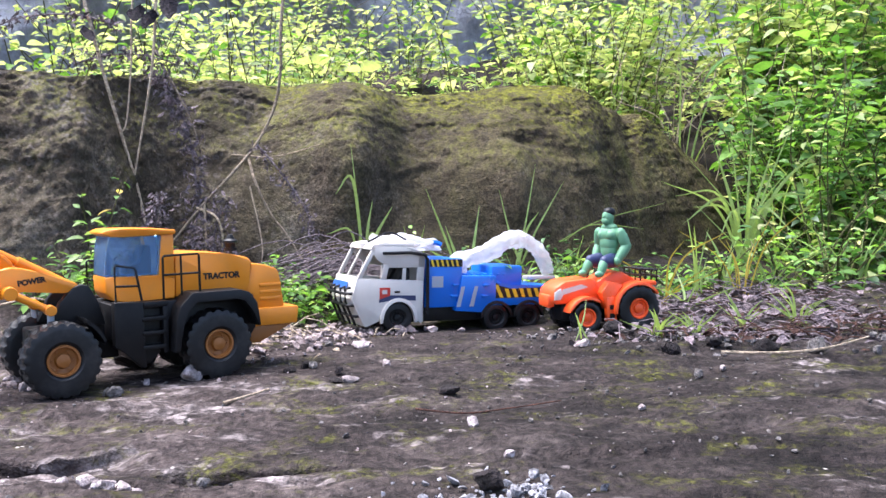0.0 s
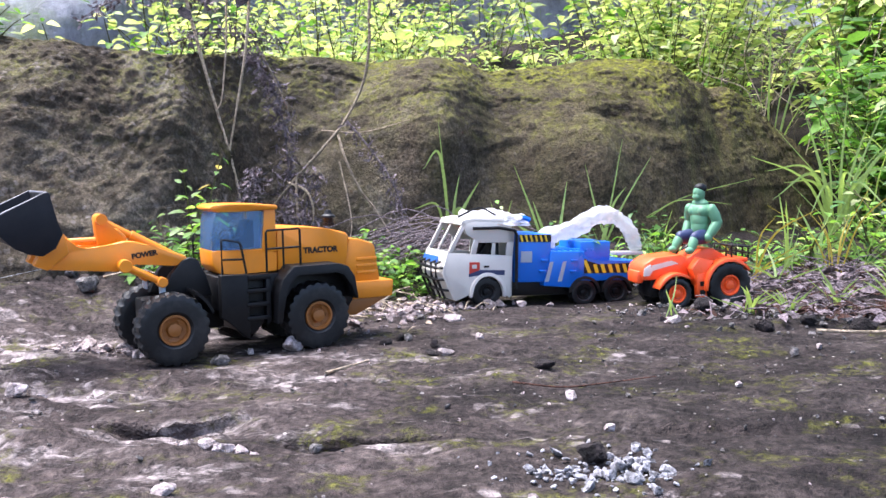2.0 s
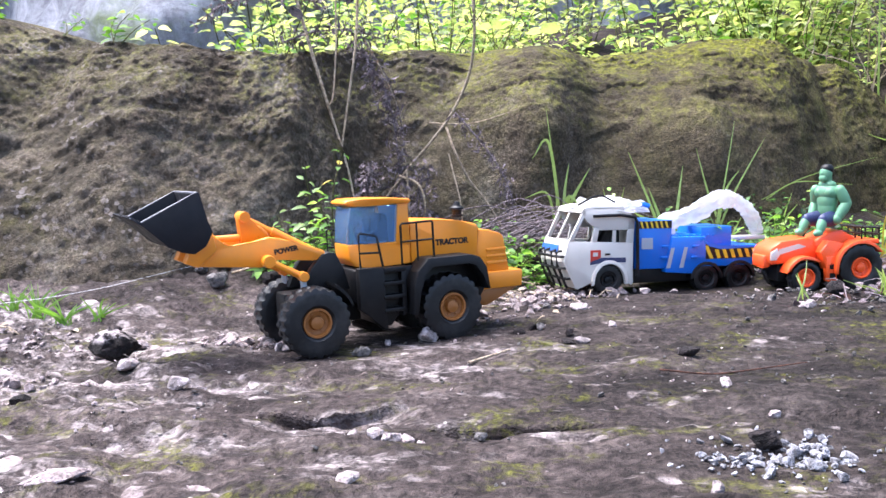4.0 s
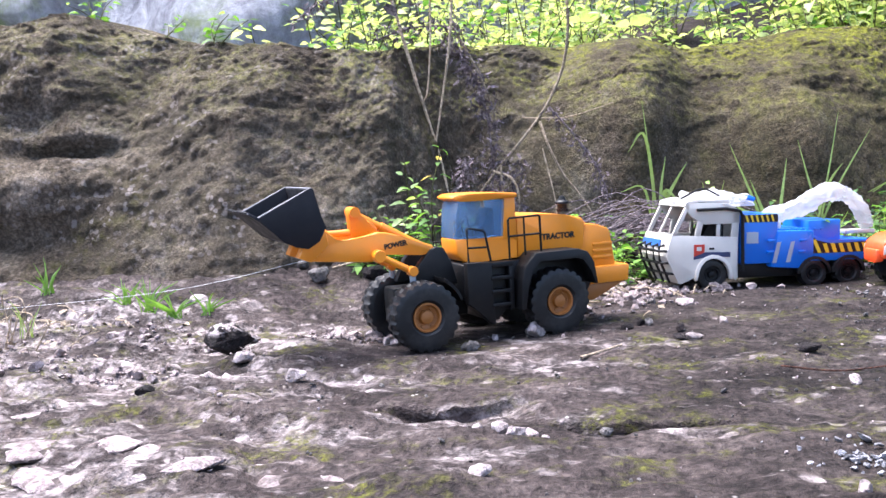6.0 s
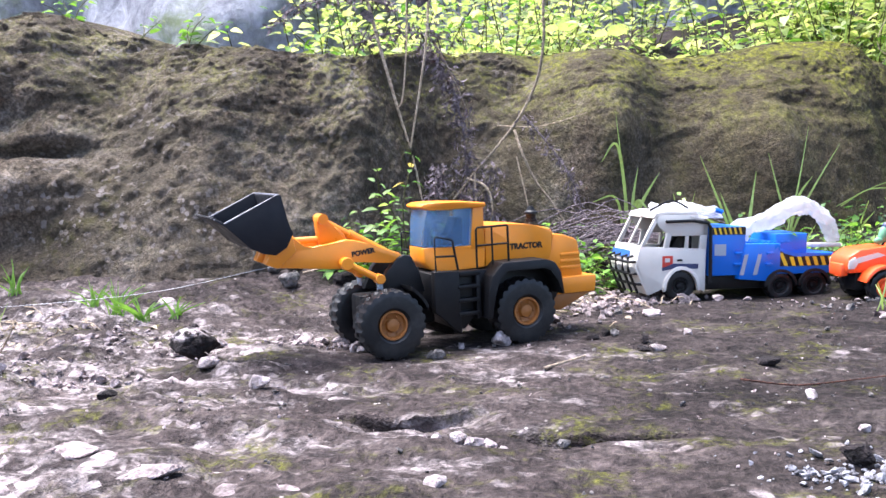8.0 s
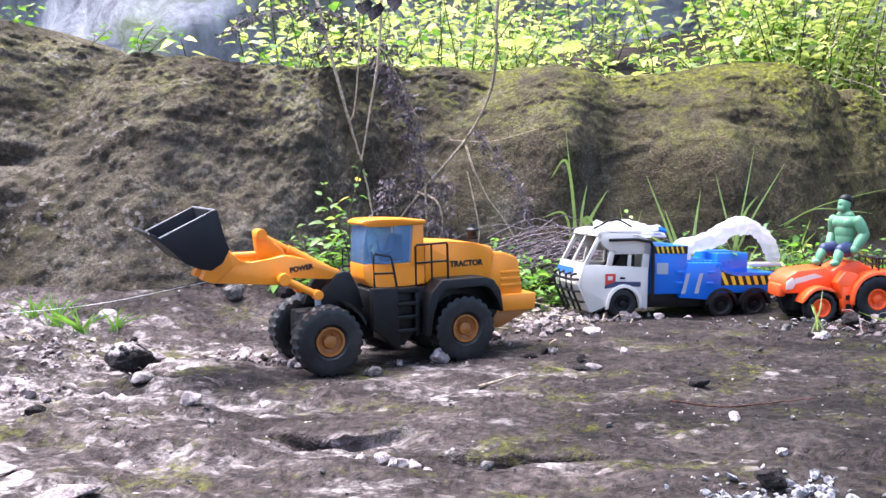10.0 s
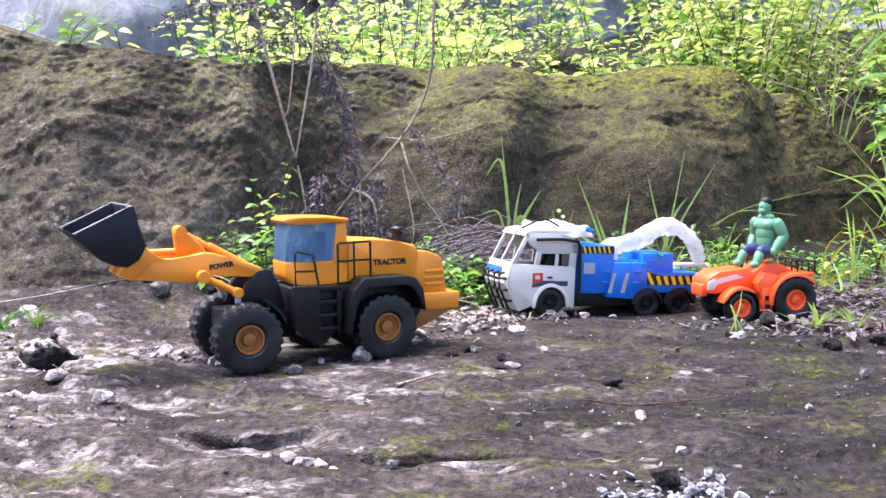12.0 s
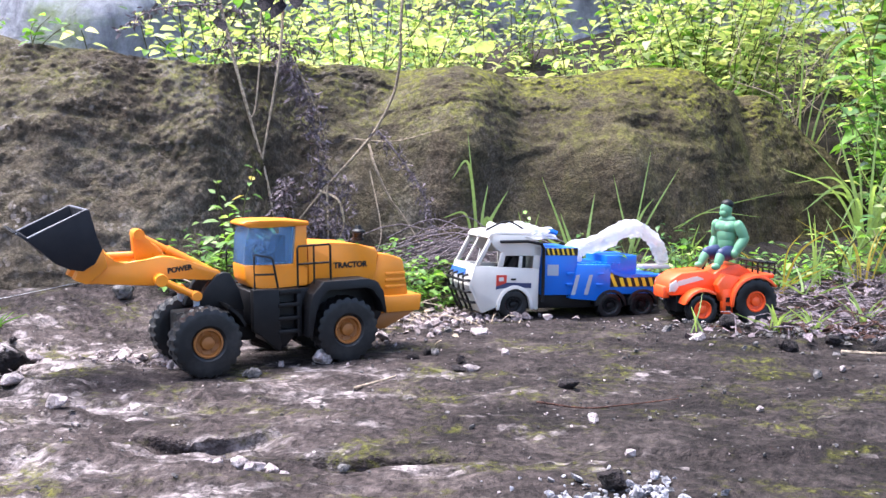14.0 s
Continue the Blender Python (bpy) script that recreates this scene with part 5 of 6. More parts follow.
gravel_patch("pale_pebbles", 8, 260, [(-0.1, 0.75, 0.35, 0.16), (-0.45, 0.62, 0.15, 0.1), (-0.3, 0.95, 0.2, 0.1), (0.1, 0.8, 0.25, 0.15)], (0.0018, 0.0050), PALE, "fine scattered pale grit on the earth")


def twig(pts, r, mat, label, steps=5):
    sp = Soup()
    sp.stem(smooth_path(pts, steps), r, r * 0.55, 6)
    return tagged(sp.make("twig", mat), label, "twig")


def on_ground(*pts):
    return [(x, y, ground_z(x, y) + h) for x, y, h in pts]


twig(on_ground((-0.185, 0.800, 0.003), (-0.168, 0.815, 0.004), (-0.150, 0.822, 0.005)), 0.0016, BARK, "short pale dry twig lying on the earth")
twig(on_ground((-0.02, 0.765, 0.003), (0.02, 0.755, 0.002), (0.055, 0.765, 0.003), (0.10, 0.785, 0.004)), 0.0009, TWIG, "thin red-brown curved twig lying on the earth")
twig(on_ground((0.29, 0.985, 0.006), (0.35, 0.972, 0.008), (0.40, 0.975, 0.009), (0.45, 1.00, 0.016)), 0.0019, BARK, "pale dry twig beside dark stones")
twig(on_ground((-0.30, 1.09, 0.012), (-0.24, 1.06, 0.012), (-0.19, 1.05, 0.010)), 0.002, BARK, "pale dry twig among crushed stones")
twig(on_ground((-0.56, 1.17, 0.014), (-0.50, 1.165, 0.03), (-0.44, 1.16, 0.025)), 0.002, BARK, "pale dry twig below the rock bank")
for k in range(7):
    rnd = random.Random(60 + k)
    x, y = -0.83 + rnd.uniform(-0.05, 0.05), 0.88 + rnd.uniform(-0.05, 0.05)
    twig([(x, y, ground_z(x, y)), (x + rnd.uniform(-0.02, 0.02), y, 0.03 + rnd.uniform(0, 0.03)), (x + rnd.uniform(-0.05, 0.05), y + rnd.uniform(-0.02, 0.02), 0.02 + rnd.uniform(0, 0.05))], 0.0011, BARK, "thin dry curled plant stem")

# ---- dry stems and withered fronds on the bank ----
STEM = "pale dry leafless stem hanging down the rock bank"


def dry_stem(pts, r, label=STEM):
    sp = Soup()
    sp.stem(smooth_path(pts, 8), r, r * 0.6, 7)
    return tagged(sp.make("dry_stem", BARK), label, "dry stem", "dry stems on the rock bank")


dry_stem([(-0.560, 1.49, 0.50), (-0.531, 1.48, 0.39), (-0.504, 1.48, 0.285), (-0.485, 1.48, 0.214), (-0.470, 1.475, 0.145), (-0.458, 1.46, 0.05)], 0.0031)
dry_stem([(-0.445, 1.49, 0.50), (-0.451, 1.48, 0.397), (-0.465, 1.48, 0.319), (-0.485, 1.478, 0.220)], 0.0026)
dry_stem([(-0.478, 1.49, 0.53), (-0.482, 1.48, 0.458), (-0.485, 1.48, 0.389), (-0.495, 1.48, 0.306), (-0.504, 1.478, 0.285)], 0.0019)
dry_stem([(-0.268, 1.63, 0.56), (-0.276, 1.62, 0.460), (-0.277, 1.62, 0.403), (-0.289, 1.62, 0.337), (-0.317, 1.60, 0.274), (-0.350, 1.55, 0.221), (-0.390, 1.52, 0.172), (-0.442, 1.50, 0.105), (-0.47, 1.48, 0.06)], 0.0030, "long pale dry vine curving across the rock bank")
dry_stem([(-0.400, 1.52, 0.167), (-0.363, 1.50, 0.150), (-0.356, 1.50, 0.104), (-0.378, 1.49, 0.060)], 0.0022)
dry_stem([(-0.385, 1.51, 0.175), (-0.382, 1.50, 0.120), (-0.379, 1.49, 0.060)], 0.0020)
dry_stem([(-0.325, 1.57, 0.245), (-0.310, 1.55, 0.205), (-0.287, 1.55, 0.155), (-0.26, 1.55, 0.118), (-0.225, 1.54, 0.060)], 0.0024)
dry_stem([(-0.45, 1.53, 0.395), (-0.425, 1.53, 0.345), (-0.405, 1.54, 0.290), (-0.398, 1.55, 0.25)], 0.0022)
dry_stem([(-0.36, 1.60, 0.255), (-0.28, 1.57, 0.250), (-0.20, 1.55, 0.268)], 0.0012)
dry_stem([(-0.32, 1.55, 0.20), (-0.30, 1.54, 0.10), (-0.31, 1.53, 0.05)], 0.0014)


def withered(pts, n, spread, size, seed, label):
    """A withered frond: a bent stalk with many small curled dry leaves."""
    rnd = random.Random(seed)
    path = smooth_path(pts, 10)
    t = thing("withered_frond", pose(*path[-1]), label, "withered frond", "withered fronds on the rock bank")
    back = Matrix.Translation(-path[-1])
    sp = Soup()
    sp.stem([back @ p for p in path], 0.0018, 0.0012, 5)
    sp.make("stalk", DEAD, t)
    sp = Soup()
    for _ in range(int(n * 1.5)):
        p = rnd.choice(path) + Vector((rnd.gauss(0, spread), rnd.gauss(0, spread), rnd.gauss(0, spread)))
        w = Vector((rnd.uniform(-1, 1), rnd.uniform(-1, 1), rnd.uniform(-1.6, 0.4)))
        sp.leaf(back @ p, w, Vector((rnd.uniform(-1, 1), rnd.uniform(-1, 1), rnd.uniform(-1, 1))).cross(w), size * rnd.uniform(0.35, 0.9), 0.40, 0.6)
    tagged(sp.make("dead_leaves", DEAD, t), kind="stuff")
    return t


withered([(-0.306, 1.55, 0.268), (-0.267, 1.55, 0.220), (-0.231, 1.55, 0.164), (-0.215, 1.55, 0.108), (-0.229, 1.54, 0.055)], 170, 0.006, 0.014, 1, "dark withered frond drooping over the rock bank")
withered([(-0.397, 1.33, 0.186), (-0.410, 1.32, 0.132), (-0.407, 1.30, 0.05)], 260, 0.008, 0.016, 2, "black withered plant standing below the rock bank")
withered([(-0.47, 1.53, 0.390), (-0.43, 1.53, 0.333), (-0.409, 1.53, 0.268), (-0.403, 1.53, 0.157), (-0.411, 1.50, 0.070)], 420, 0.011, 0.018, 3, "dark withered fern hanging down the rock bank")
withered([(-0.36, 1.52, 0.17), (-0.37, 1.50, 0.11), (-0.36, 1.48, 0.05)], 200, 0.015, 0.018, 4, "dark withered leaves in the corner of the bank")
withered([(-0.58, 1.49, 0.395), (-0.53, 1.50, 0.410), (-0.47, 1.51, 0.410), (-0.42, 1.53, 0.395)], 150, 0.011, 0.015, 5, "dark withered foliage lying on top of the bank")
withered([(-0.51, 1.50, 0.455), (-0.57, 1.48, 0.470), (-0.65, 1.46, 0.462), (-0.71, 1.45, 0.432)], 110, 0.005, 0.018, 6, "dark dry fern arching over the bank")

for k, (x, z, s) in enumerate(((-0.442, 0.462, 0.034), (-0.462, 0.472, 0.028), (-0.418, 0.482, 0.040), (-0.478, 0.468, 0.022), (-0.551, 0.440, 0.030))):
    sp = Soup()
    sp.leaf(Vector((x, 1.465, z + s * 0.35)), Vector((0.25 * (k - 2), -0.1, -1)), Vector((1, 0.3, 0)), s * 1.1, 0.75, 0.3)
    tagged(sp.make("dead_leaf", BLACKLEAF), "blackened dry leaf hanging from a stem", "dead leaf", "black leaves on the stems")

# straw heap of old stalks
sp = Soup()
rnd = random.Random(77)
for _ in range(130):
    x, y = rnd.gauss(-0.15, 0.05), rnd.gauss(1.44, 0.03)
    z = 0.05 + abs(rnd.gauss(0, 0.022))
    a = rnd.uniform(-0.5, 0.5)
    l = rnd.uniform(0.05, 0.12)
    sp.stem(smooth_path([(x - l * math.cos(a), y - l * math.sin(a) * 0.5, z - 0.02), (x, y, z + 0.012), (x + l * math.cos(a), y + l * math.sin(a) * 0.5, z - 0.025)], 3), 0.0011, 0.0007, 4)
tagged(sp.make("dry_stalks", DEAD), "heap of dark dry stalks below the bank", "dry stalks", kind="stuff")


def leaf_litter(seed, count, spots, size, mat, label):
    """Small dead leaves and broken stalks lying flat about the spots."""
    r = random.Random(seed)
    soup = Soup()
    for _ in range(count):
        cx, cy, rx, ry = r.choice(spots)
        x, y = r.gauss(cx, rx), r.gauss(cy, ry)
        z = ground_z(x, y) + r.uniform(0.001, 0.012)
        a = r.uniform(0, 6.28)
        way = Vector((math.cos(a), math.sin(a), r.uniform(-0.35, 0.45)))
        if r.random() < 0.3:
            end = Vector((x, y, z)) + way * size * r.uniform(1.0, 3.2)
            end.z = max(end.z, ground_z(end.x, end.y) + 0.002)
            soup.stem([Vector((x, y, z)), (Vector((x, y, z)) + end) / 2 + Vector((0, 0, 0.004)), end], 0.0010, 0.0006, 4)
        else:
            soup.leaf(Vector((x, y, z)), way, way.cross(Vector((r.gauss(0, 0.5), r.gauss(0, 0.5), 1))), size * r.uniform(0.4, 1.2), 0.6, r.uniform(0, 0.5))
    return tagged(soup.make("leaf_litter", mat), label, "leaf litter", kind="stuff")


leaf_litter(31, 1000, [(0.36, 1.30, 0.07, 0.09), (0.46, 1.42, 0.08, 0.10), (0.34, 1.12, 0.07, 0.03), (0.52, 1.22, 0.08, 0.08), (0.26, 1.40, 0.07, 0.05), (0.42, 1.56, 0.09, 0.07), (0.58, 1.60, 0.09, 0.09)], 0.020, DEAD, "dark dead leaves and broken stalks on the earth")
leaf_litter(32, 380, [(0.40, 1.30, 0.09, 0.10), (0.48, 1.52, 0.10, 0.08), (0.36, 1.12, 0.07, 0.03), (0.50, 1.18, 0.08, 0.06)], 0.015, TWIG, "red-brown dead leaves and broken twigs on the earth")
leaf_litter(33, 160, [(-0.17, 1.16, 0.05, 0.05), (-0.80, 0.90, 0.06, 0.05), (-0.30, 1.20, 0.06, 0.03)], 0.014, BARK, "pale dry stalks and leaf scraps among the stones")

# ---- grass ----
def grass_tuft(root, blades, label, width=0.006, mat=GRASS):
    """Blades from one root, each given by its tip and the height of its bend."""
    t = thing("grass_tuft", pose(*root), label, "grass", "grass tufts")
    r = Vector(root)
    for n, (tip, bend) in enumerate(blades):
        tip = Vector(tip)
        side = Vector((0.004 * ((n * 7) % 5 - 2), 0.003 * ((n * 5) % 3 - 1), 0))
        midp = (r + tip) / 2 + Vector((0, 0, bend)) - (tip - r) * 0.14
        sp = Soup()
        sp.blade([p - r for p in smooth_path([r + side, midp, tip], 7)], width * (0.7 + 0.15 * (n % 5)))
        sp.make("blade", mat, t)
    return t


def wild_tuft(x, y, n, height, spread, seed, label, width=0.005, mat=GRASS):
    rnd = random.Random(seed)
    z = ground_z(x, y)
    blades = []
    for _ in range(n):
        a, l = rnd.uniform(0, 6.28), rnd.uniform(0.25, 1.0) * spread
        h = height * rnd.uniform(0.4, 1.0)
        blades.append(((x + l * math.cos(a), y + l * math.sin(a) * 0.7, z + h), 0.25 * h * rnd.uniform(0.2, 1.4)))
    return grass_tuft((x, y, z - 0.003), blades, label, width, mat)


grass_tuft((-0.135, 1.55, 0.05), [((-0.155, 1.57, 0.268), 0.0), ((-0.180, 1.55, 0.185), 0.11), ((-0.120, 1.56, 0.175), 0.02), ((-0.086, 1.55, 0.165), 0.02), ((-0.10, 1.53, 0.10), 0.05), ((-0.195, 1.55, 0.12), 0.05)], "tall bright grass blades beside the bank", 0.0065)
grass_tuft((0.033, 1.39, 0.010), [((-0.027, 1.40, 0.191), 0.01), ((0.052, 1.41, 0.165), 0.02), ((0.001, 1.40, 0.136), 0.02), ((0.096, 1.38, 0.076), 0.05), ((-0.024, 1.38, 0.103), 0.03), ((0.09, 1.40, 0.12), 0.04), ((-0.06, 1.39, 0.06), 0.03), ((0.13, 1.39, 0.06), 0.04)], "tall bright grass tuft behind the toy truck", 0.0075)
grass_tuft((0.125, 1.62, 0.05), [((0.157, 1.645, 0.232), 0.01), ((0.206, 1.645, 0.202), 0.01), ((0.093, 1.645, 0.19), 0.0), ((0.16, 1.62, 0.15), 0.03)], "thin upright grass blades before the bank", 0.0045)
grass_tuft((0.20, 1.60, 0.10), [((0.371, 1.6, 0.162), 0.012), ((0.33, 1.58, 0.12), 0.02)], "long arching pale grass straw", 0.0018, GRASS)
grass_tuft((0.575, 1.83, 0.03), [((0.70, 1.85, 0.37), 0.03), ((0.43, 1.78, 0.172), 0.09), ((0.60, 1.85, 0.35), 0.0), ((0.64, 1.85, 0.27), 0.03), ((0.52, 1.85, 0.28), 0.03), ((0.66, 1.82, 0.22), 0.05), ((0.40, 1.76, 0.20), 0.06), ((0.47, 1.80, 0.15), 0.07), ((0.70, 1.80, 0.17), 0.08), ((0.76, 1.85, 0.28), 0.06), ((0.55, 1.84, 0.31), 0.01),
                                 ((0.50, 1.74, 0.09), 0.09), ((0.64, 1.74, 0.10), 0.09), ((0.44, 1.76, 0.12), 0.10), ((0.57, 1.72, 0.16), 0.08)], "large tuft of tall bright grass at the end of the bank", 0.0062)
for k, (x, y, n, h, s) in enumerate(((0.48, 1.62, 5, 0.16, 0.15), (0.66, 1.9, 5, 0.32, 0.2), (0.78, 2.0, 5, 0.36, 0.22), (0.20, 1.50, 8, 0.12, 0.1), (0.12, 1.46, 8, 0.10, 0.1), (-0.05, 1.50, 8, 0.11, 0.09),
                                     (0.36, 1.40, 4, 0.07, 0.08), (0.72, 1.65, 6, 0.18, 0.2), (0.90, 1.8, 6, 0.28, 0.2), (-0.03, 1.42, 7, 0.09, 0.09))):
    wild_tuft(x, y, n, h, s, 200 + k, "tuft of long bright grass blades", 0.0034)
for k, (x, y, n, h, s) in enumerate(((0.40, 1.50, 6, 0.13, 0.12), (0.49, 1.56, 6, 0.15, 0.12), (0.56, 1.64, 7, 0.18, 0.16), (0.33, 1.45, 5, 0.11, 0.10))):
    wild_tuft(x, y, n, h, s, 225 + k, "thin yellowed grass among dead leaves", 0.0024, STRAW if k % 2 else GRASS)
for k, (x, y, n, h, s) in enumerate(((-0.74, 1.0, 16, 0.045, 0.05), (-0.70, 0.99, 14, 0.035, 0.05), (-0.90, 1.02, 12, 0.05, 0.04), (-0.66, 1.0, 10, 0.03, 0.04), (-0.78, 1.01, 12, 0.035, 0.05))):
    wild_tuft(x, y, n, h, s, 240 + k, "low feathery green grass at the foot of the bank", 0.003, MID)
for k, (x, y, n, h, s) in enumerate(((0.165, 1.13, 3, 0.06, 0.04), (0.26, 1.14, 14, 0.035, 0.05), (0.30, 1.13, 12, 0.03, 0.04), (-0.84, 0.90, 5, 0.05, 0.04), (0.45, 1.2, 12, 0.06, 0.06), (0.38, 1.2, 10, 0.05, 0.06))):
    wild_tuft(x, y, n, h, s, 260 + k, "small fresh green grass tuft among stones", 0.0022)


# ---- leafy plants ----
def leafy_plant(name, root, stems, leaf, mats, seed, label, lean=0.35, gap=0.03, thick=0.002, clump=2, broad=0.55, group="leafy plants", cat="plant"):
    """Bent stems from the root, (height, reach) each, with leaves in pairs along them; mats: leaf materials, one foliage part each."""
    rnd = random.Random(seed)
    t = thing(name, pose(*root), label, cat, group)
    stalk = Soup()
    soups = [Soup() for _ in mats]
    for h, reach in stems:
        a = rnd.uniform(0, 6.28)
        off = Vector((rnd.gauss(0, reach * 0.2), rnd.gauss(0, reach * 0.2), 0))
        tip = off + Vector((reach * math.cos(a), reach * math.sin(a), h))
        path = smooth_path([off, (off + tip) / 2 + Vector((rnd.gauss(0, lean * h * 0.2), rnd.gauss(0, lean * h * 0.2), h * 0.1)), tip], 8)
        stalk.stem(path, thick, thick * 0.5, 5)
        length = sum((q - p).length for p, q in zip(path, path[1:]))
        n = max(3, int(length / gap))
        for i in range(n):
            k = 0.18 + 0.82 * i / max(1, n - 1)
            p = path[min(len(path) - 1, int(k * (len(path) - 1)))]
            b = rnd.uniform(0, 6.28)
            for c in range(clump):
                w = Vector((math.cos(b + c * 6.283 / clump), math.sin(b + c * 6.283 / clump), rnd.uniform(-0.35, 0.55)))
                s = leaf * rnd.uniform(0.55, 1.25) * (1.1 - 0.35 * k)
                sp = soups[0 if len(mats) == 1 or rnd.random() > 0.16 * (len(mats) - 1) else rnd.randrange(1, len(mats))]
                q = p + w * s * rnd.uniform(0.15, 0.5)
                sp.leaf(q, w, w.cross(Vector((rnd.gauss(0, 0.35), rnd.gauss(0, 0.35), 1))), s, broad, rnd.uniform(0.05, 0.4))
    tagged(stalk.make("stalk", STALK, t), kind="stuff")
    for sp, m in zip(soups, mats):
        if sp.f:
            tagged(sp.make("foliage", m, t), kind="stuff")
    return t


HERB = "small leafy green herb at the foot of the bank"
rnd = random.Random(5)
for k, (x, y) in enumerate(((-0.455, 1.20), (-0.48, 1.22), (-0.42, 1.21), (-0.385, 1.22), (-0.34, 1.24), (-0.29, 1.25), (-0.24, 1.27), (-0.20, 1.32), (-0.31, 1.33), (-0.26, 1.36), (-0.36, 1.34), (-0.20, 1.42), (-0.12, 1.36), (-0.07, 1.38), (-0.02, 1.36), (0.06, 1.40), (0.10, 1.38),
                            (-0.15, 1.30), (-0.09, 1.30), (-0.52, 1.20), (0.17, 1.42), (0.24, 1.44), (0.32, 1.50), (0.20, 1.55), (-0.30, 1.42), (-0.24, 1.45), (0.02, 1.46), (0.40, 1.58), (0.46, 1.66))):
    h = 0.052 if k > 3 else 0.065
    leafy_plant("herb", (x, y, ground_z(x, y) - 0.002), [(h * rnd.uniform(0.5, 1.3), 0.05 * rnd.uniform(0.4, 1.3)) for _ in range(9)], 0.021, (MID, GRASS), 300 + k, HERB, gap=0.013, thick=0.0009, group="herbs at the foot of the bank")
rnd = random.Random(8)
for k in range(12):
    x = -0.06 + 0.030 * k + rnd.uniform(-0.01, 0.01)
    y = 1.36 + rnd.uniform(0.0, 0.12) + max(0, x - 0.1) * 0.35
    leafy_plant("herb", (x, y, ground_z(x, y) - 0.002), [(0.082 * rnd.uniform(0.3, 1.3), 0.06 * rnd.uniform(0.3, 1.3)) for _ in range(5)], 0.022, (DEEP, MID) if k % 3 else (MID, GRASS), 370 + k, "leafy green herb behind the toys", gap=0.018, thick=0.0009, group="herbs behind the toys")
tall = "tall slender herb with pointed green leaves"
leafy_plant("herb", (-0.415, 1.20, 0.03), [(0.175, 0.015), (0.12, 0.03)], 0.023, (MID, STRAW), 350, tall, gap=0.018, thick=0.0014, group="herbs at the foot of the bank")
leafy_plant("herb", (-0.462, 1.20, 0.03), [(0.155, 0.02), (0.11, 0.03)], 0.023, (GRASS, MID), 351, tall, gap=0.018, thick=0.0014, group="herbs at the foot of the bank")
leafy_plant("herb", (-0.38, 1.21, 0.03), [(0.09, 0.04), (0.07, 0.05)], 0.024, (MID, STRAW), 352, tall, gap=0.018, thick=0.0014, group="herbs at the foot of the bank")
leafy_plant("herb", (-0.83, 1.40, 0.40), [(0.05, 0.03), (0.04, 0.03), (0.035, 0.05)], 0.022, (MID, SUNLIT), 353, "small bright plant on top of the bank", gap=0.012, thick=0.0012)
leafy_plant("herb", (-1.08, 1.45, 0.46), [(0.05, 0.04), (0.045, 0.03), (0.03, 0.05)], 0.022, (MID, SUNLIT), 354, "small bright plant on top of the bank", gap=0.012, thick=0.0012)
leafy_plant("herb", (-0.93, 1.43, 0.42), [(0.035, 0.04), (0.03, 0.03)], 0.019, (MID, SUNLIT), 355, "small bright plant on top of the bank", gap=0.012, thick=0.0012)

# shrubs behind the bank and at its end
# most leaves here take the colour with sunlight painted in
SHRUB = "yellow-green leafy shrub behind the bank, sunlight painted into its leaves"
rnd = random.Random(11)
k = 0
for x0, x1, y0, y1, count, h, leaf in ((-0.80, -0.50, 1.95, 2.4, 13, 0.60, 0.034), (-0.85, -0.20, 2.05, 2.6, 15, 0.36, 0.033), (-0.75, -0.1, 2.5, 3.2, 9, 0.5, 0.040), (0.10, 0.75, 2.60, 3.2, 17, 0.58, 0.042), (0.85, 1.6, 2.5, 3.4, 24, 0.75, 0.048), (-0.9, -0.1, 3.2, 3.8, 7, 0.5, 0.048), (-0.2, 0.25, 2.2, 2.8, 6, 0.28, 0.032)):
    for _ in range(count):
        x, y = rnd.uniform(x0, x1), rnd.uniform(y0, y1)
        leafy_plant("shrub", (x, y, ground_z(x, y) - 0.01), [(h * rnd.uniform(0.35, 1.1), 0.30 * rnd.uniform(0.2, 1.2)) for _ in range(8)], leaf * rnd.uniform(0.75, 1.15), (SUNLIT, MID), 400 + k, SHRUB, gap=0.031, thick=0.0022, clump=3, broad=0.66, group="shrubs behind the bank", cat="shrub")
        k += 1
DEEPS = "deep green leafy shrub at the end of the bank"
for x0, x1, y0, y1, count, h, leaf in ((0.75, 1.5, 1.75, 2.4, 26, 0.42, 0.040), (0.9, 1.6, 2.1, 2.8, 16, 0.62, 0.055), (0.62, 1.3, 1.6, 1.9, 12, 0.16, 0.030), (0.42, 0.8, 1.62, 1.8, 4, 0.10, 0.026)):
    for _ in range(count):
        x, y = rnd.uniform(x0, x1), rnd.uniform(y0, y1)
        leafy_plant("shrub", (x, y, ground_z(x, y) - 0.01), [(h * rnd.uniform(0.4, 1.15), 0.15 * rnd.uniform(0.3, 1.3)) for _ in range(7)], leaf * rnd.uniform(0.7, 1.2), (MID, SUNLIT, MID, DEEP) if h > 0.3 else (MID, SUNLIT, DEEP), 600 + k, DEEPS, gap=0.034, thick=0.0022, clump=3, broad=0.66, group="shrubs at the end of the bank", cat="shrub")
        k += 1
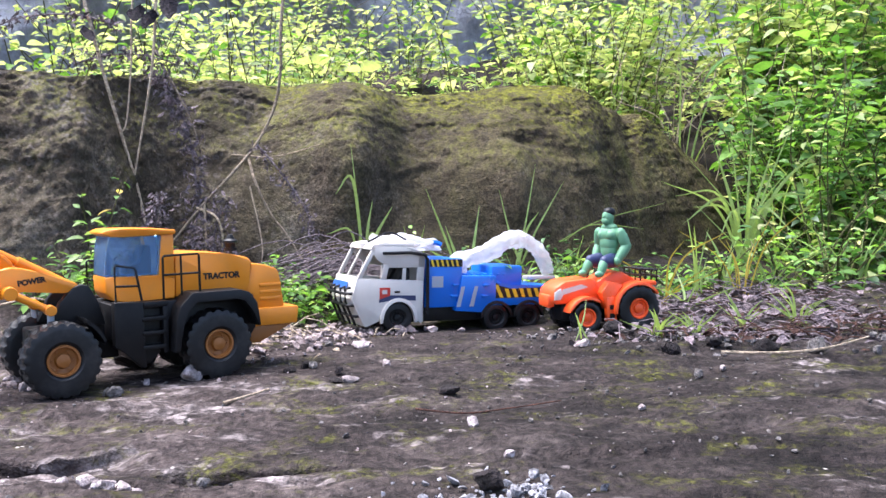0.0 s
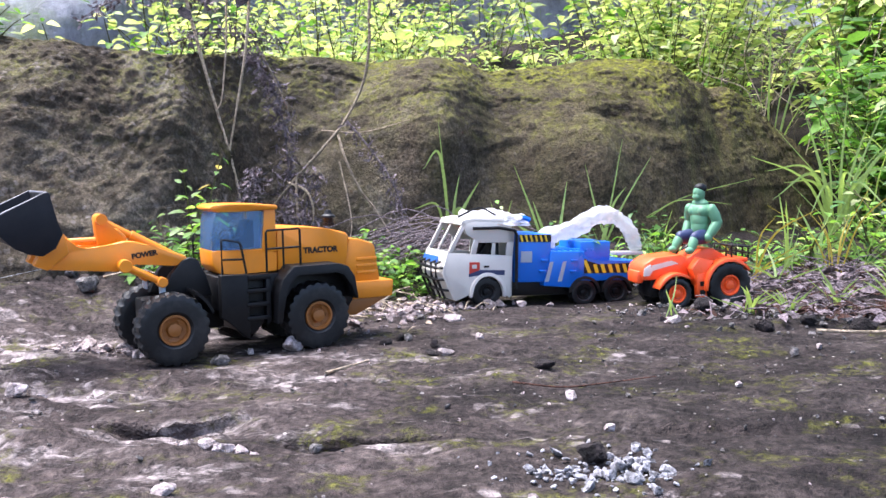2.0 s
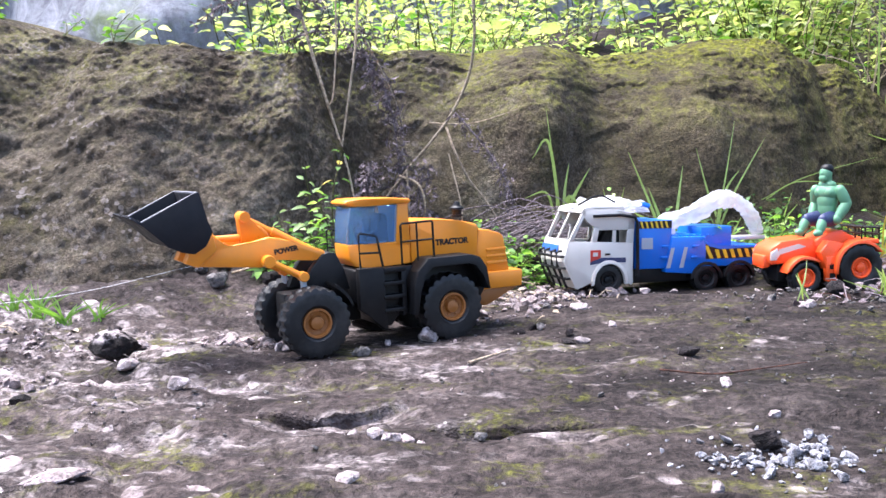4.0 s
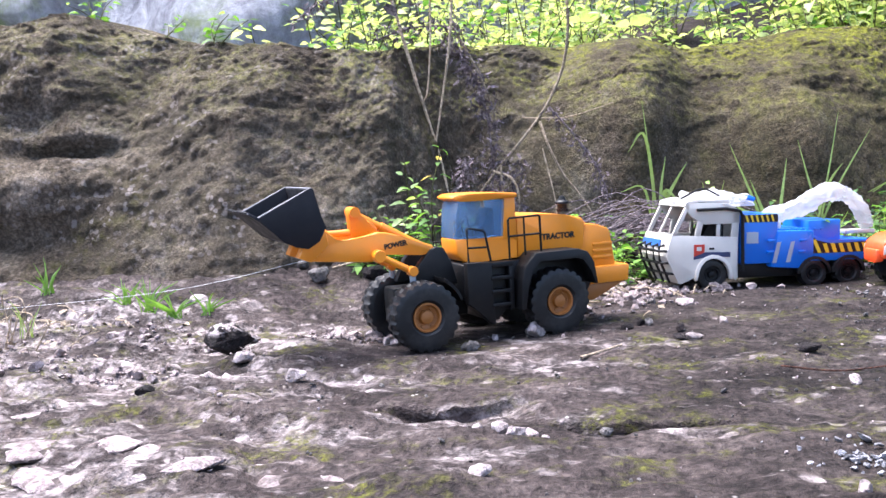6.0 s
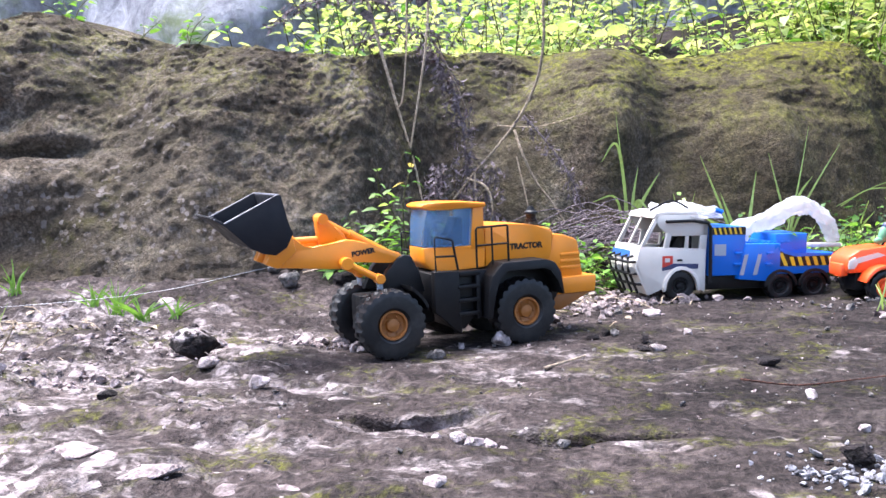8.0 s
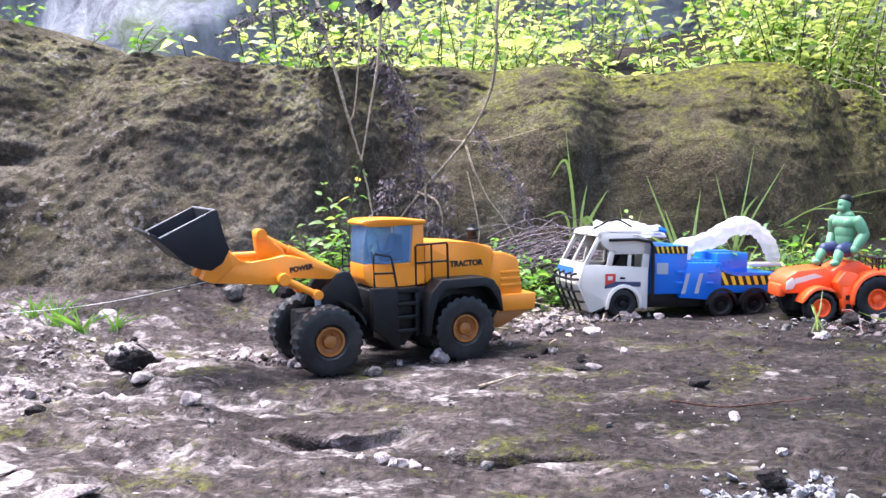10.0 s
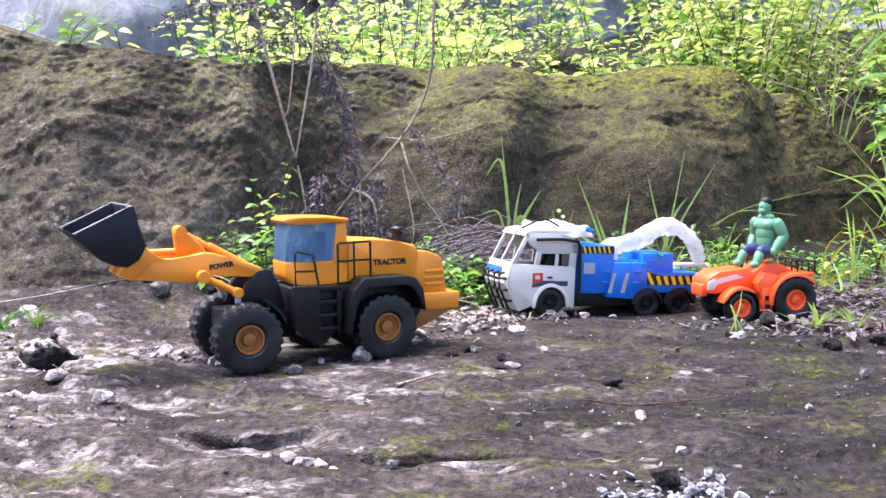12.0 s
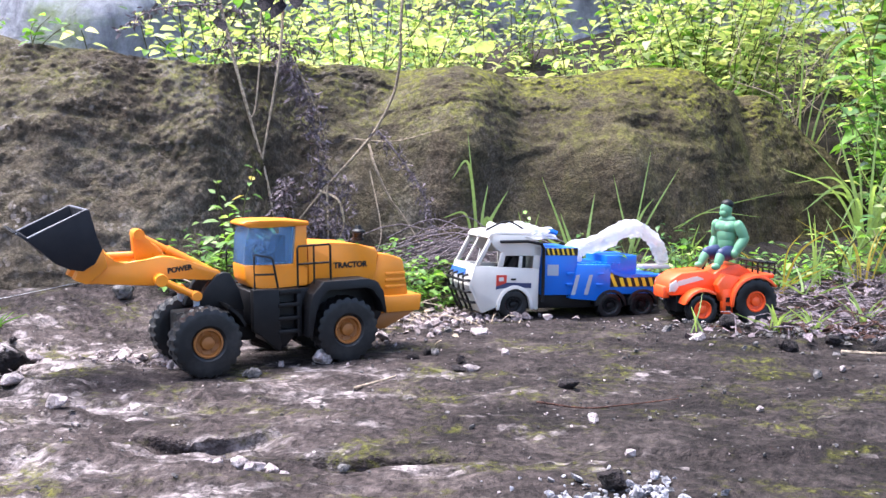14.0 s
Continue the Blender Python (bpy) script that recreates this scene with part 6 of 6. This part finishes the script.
leafy_plant("shrub", (0.84, 2.38, 0.10), [(0.50, 0.06), (0.42, 0.10), (0.45, 0.12)], 0.105, (MID,), 901, "broad-leaved bright green shrub at the end of the bank", gap=0.085, thick=0.004, clump=2, broad=0.5, cat="shrub")
for x, z, sway in ((-0.325, 0.505, 0.05), (-0.205, 0.485, -0.04)):
    root = Vector((x + sway, 2.32, ground_z(x + sway, 2.32) - 0.005))
    t = thing("broad_leaf_plant", pose(*root), "slender plant with broad lime-green leaves behind the bank", "plant", "leafy plants")
    path = smooth_path([(0, 0, 0), (-sway * 0.7, 0, (z - root.z) * 0.6), (-sway, -0.01, z - root.z)], 6)
    sp = Soup()
    sp.stem(path, 0.0022, 0.0012, 5)
    sp.make("stalk", STALK, t)
    for way, size in (((0.8, -0.4, 0.25), 0.062), ((-0.7, -0.5, 0.1), 0.050), ((0.2, 0.6, 0.5), 0.045)):
        sp = Soup()
        w = Vector(way)
        sp.leaf(path[-1], w, w.cross(Vector((0.1, 0.75, 0.6))), size, 0.62, 0.25)
        sp.make("leaf", SUNLIT, t)
for k, (x, y, n, h, s) in enumerate(((0.35, 2.5, 5, 0.62, 0.25), (0.60, 2.45, 5, 0.66, 0.25), (0.9, 2.3, 5, 0.55, 0.3), (0.05, 2.5, 6, 0.5, 0.2), (-0.3, 2.4, 6, 0.45, 0.2))):
    wild_tuft(x, y, n, h, s, 280 + k, "tall thin grass among the shrubs", 0.0045)
for k in range(34):
    rnd = random.Random(900 + k)
    x, y = rnd.uniform(-0.5, 1.3), rnd.uniform(2.35, 2.9)
    z = ground_z(x, y)
    sp = Soup()
    sp.stem(smooth_path([(x, y, z), (x + rnd.gauss(0, 0.10), y, z + rnd.uniform(0.15, 0.3)), (x + rnd.gauss(0, 0.10), y, z + rnd.uniform(0.3, 0.4)), (x + rnd.gauss(0, 0.20), y + rnd.gauss(0, 0.05), z + rnd.uniform(0.45, 0.7))], 7), 0.0018, 0.0009, 5)
    tagged(sp.make("dry_stem", BARK), "thin pale dry stem among the shrubs", "dry stem", "dry stems among the shrubs")
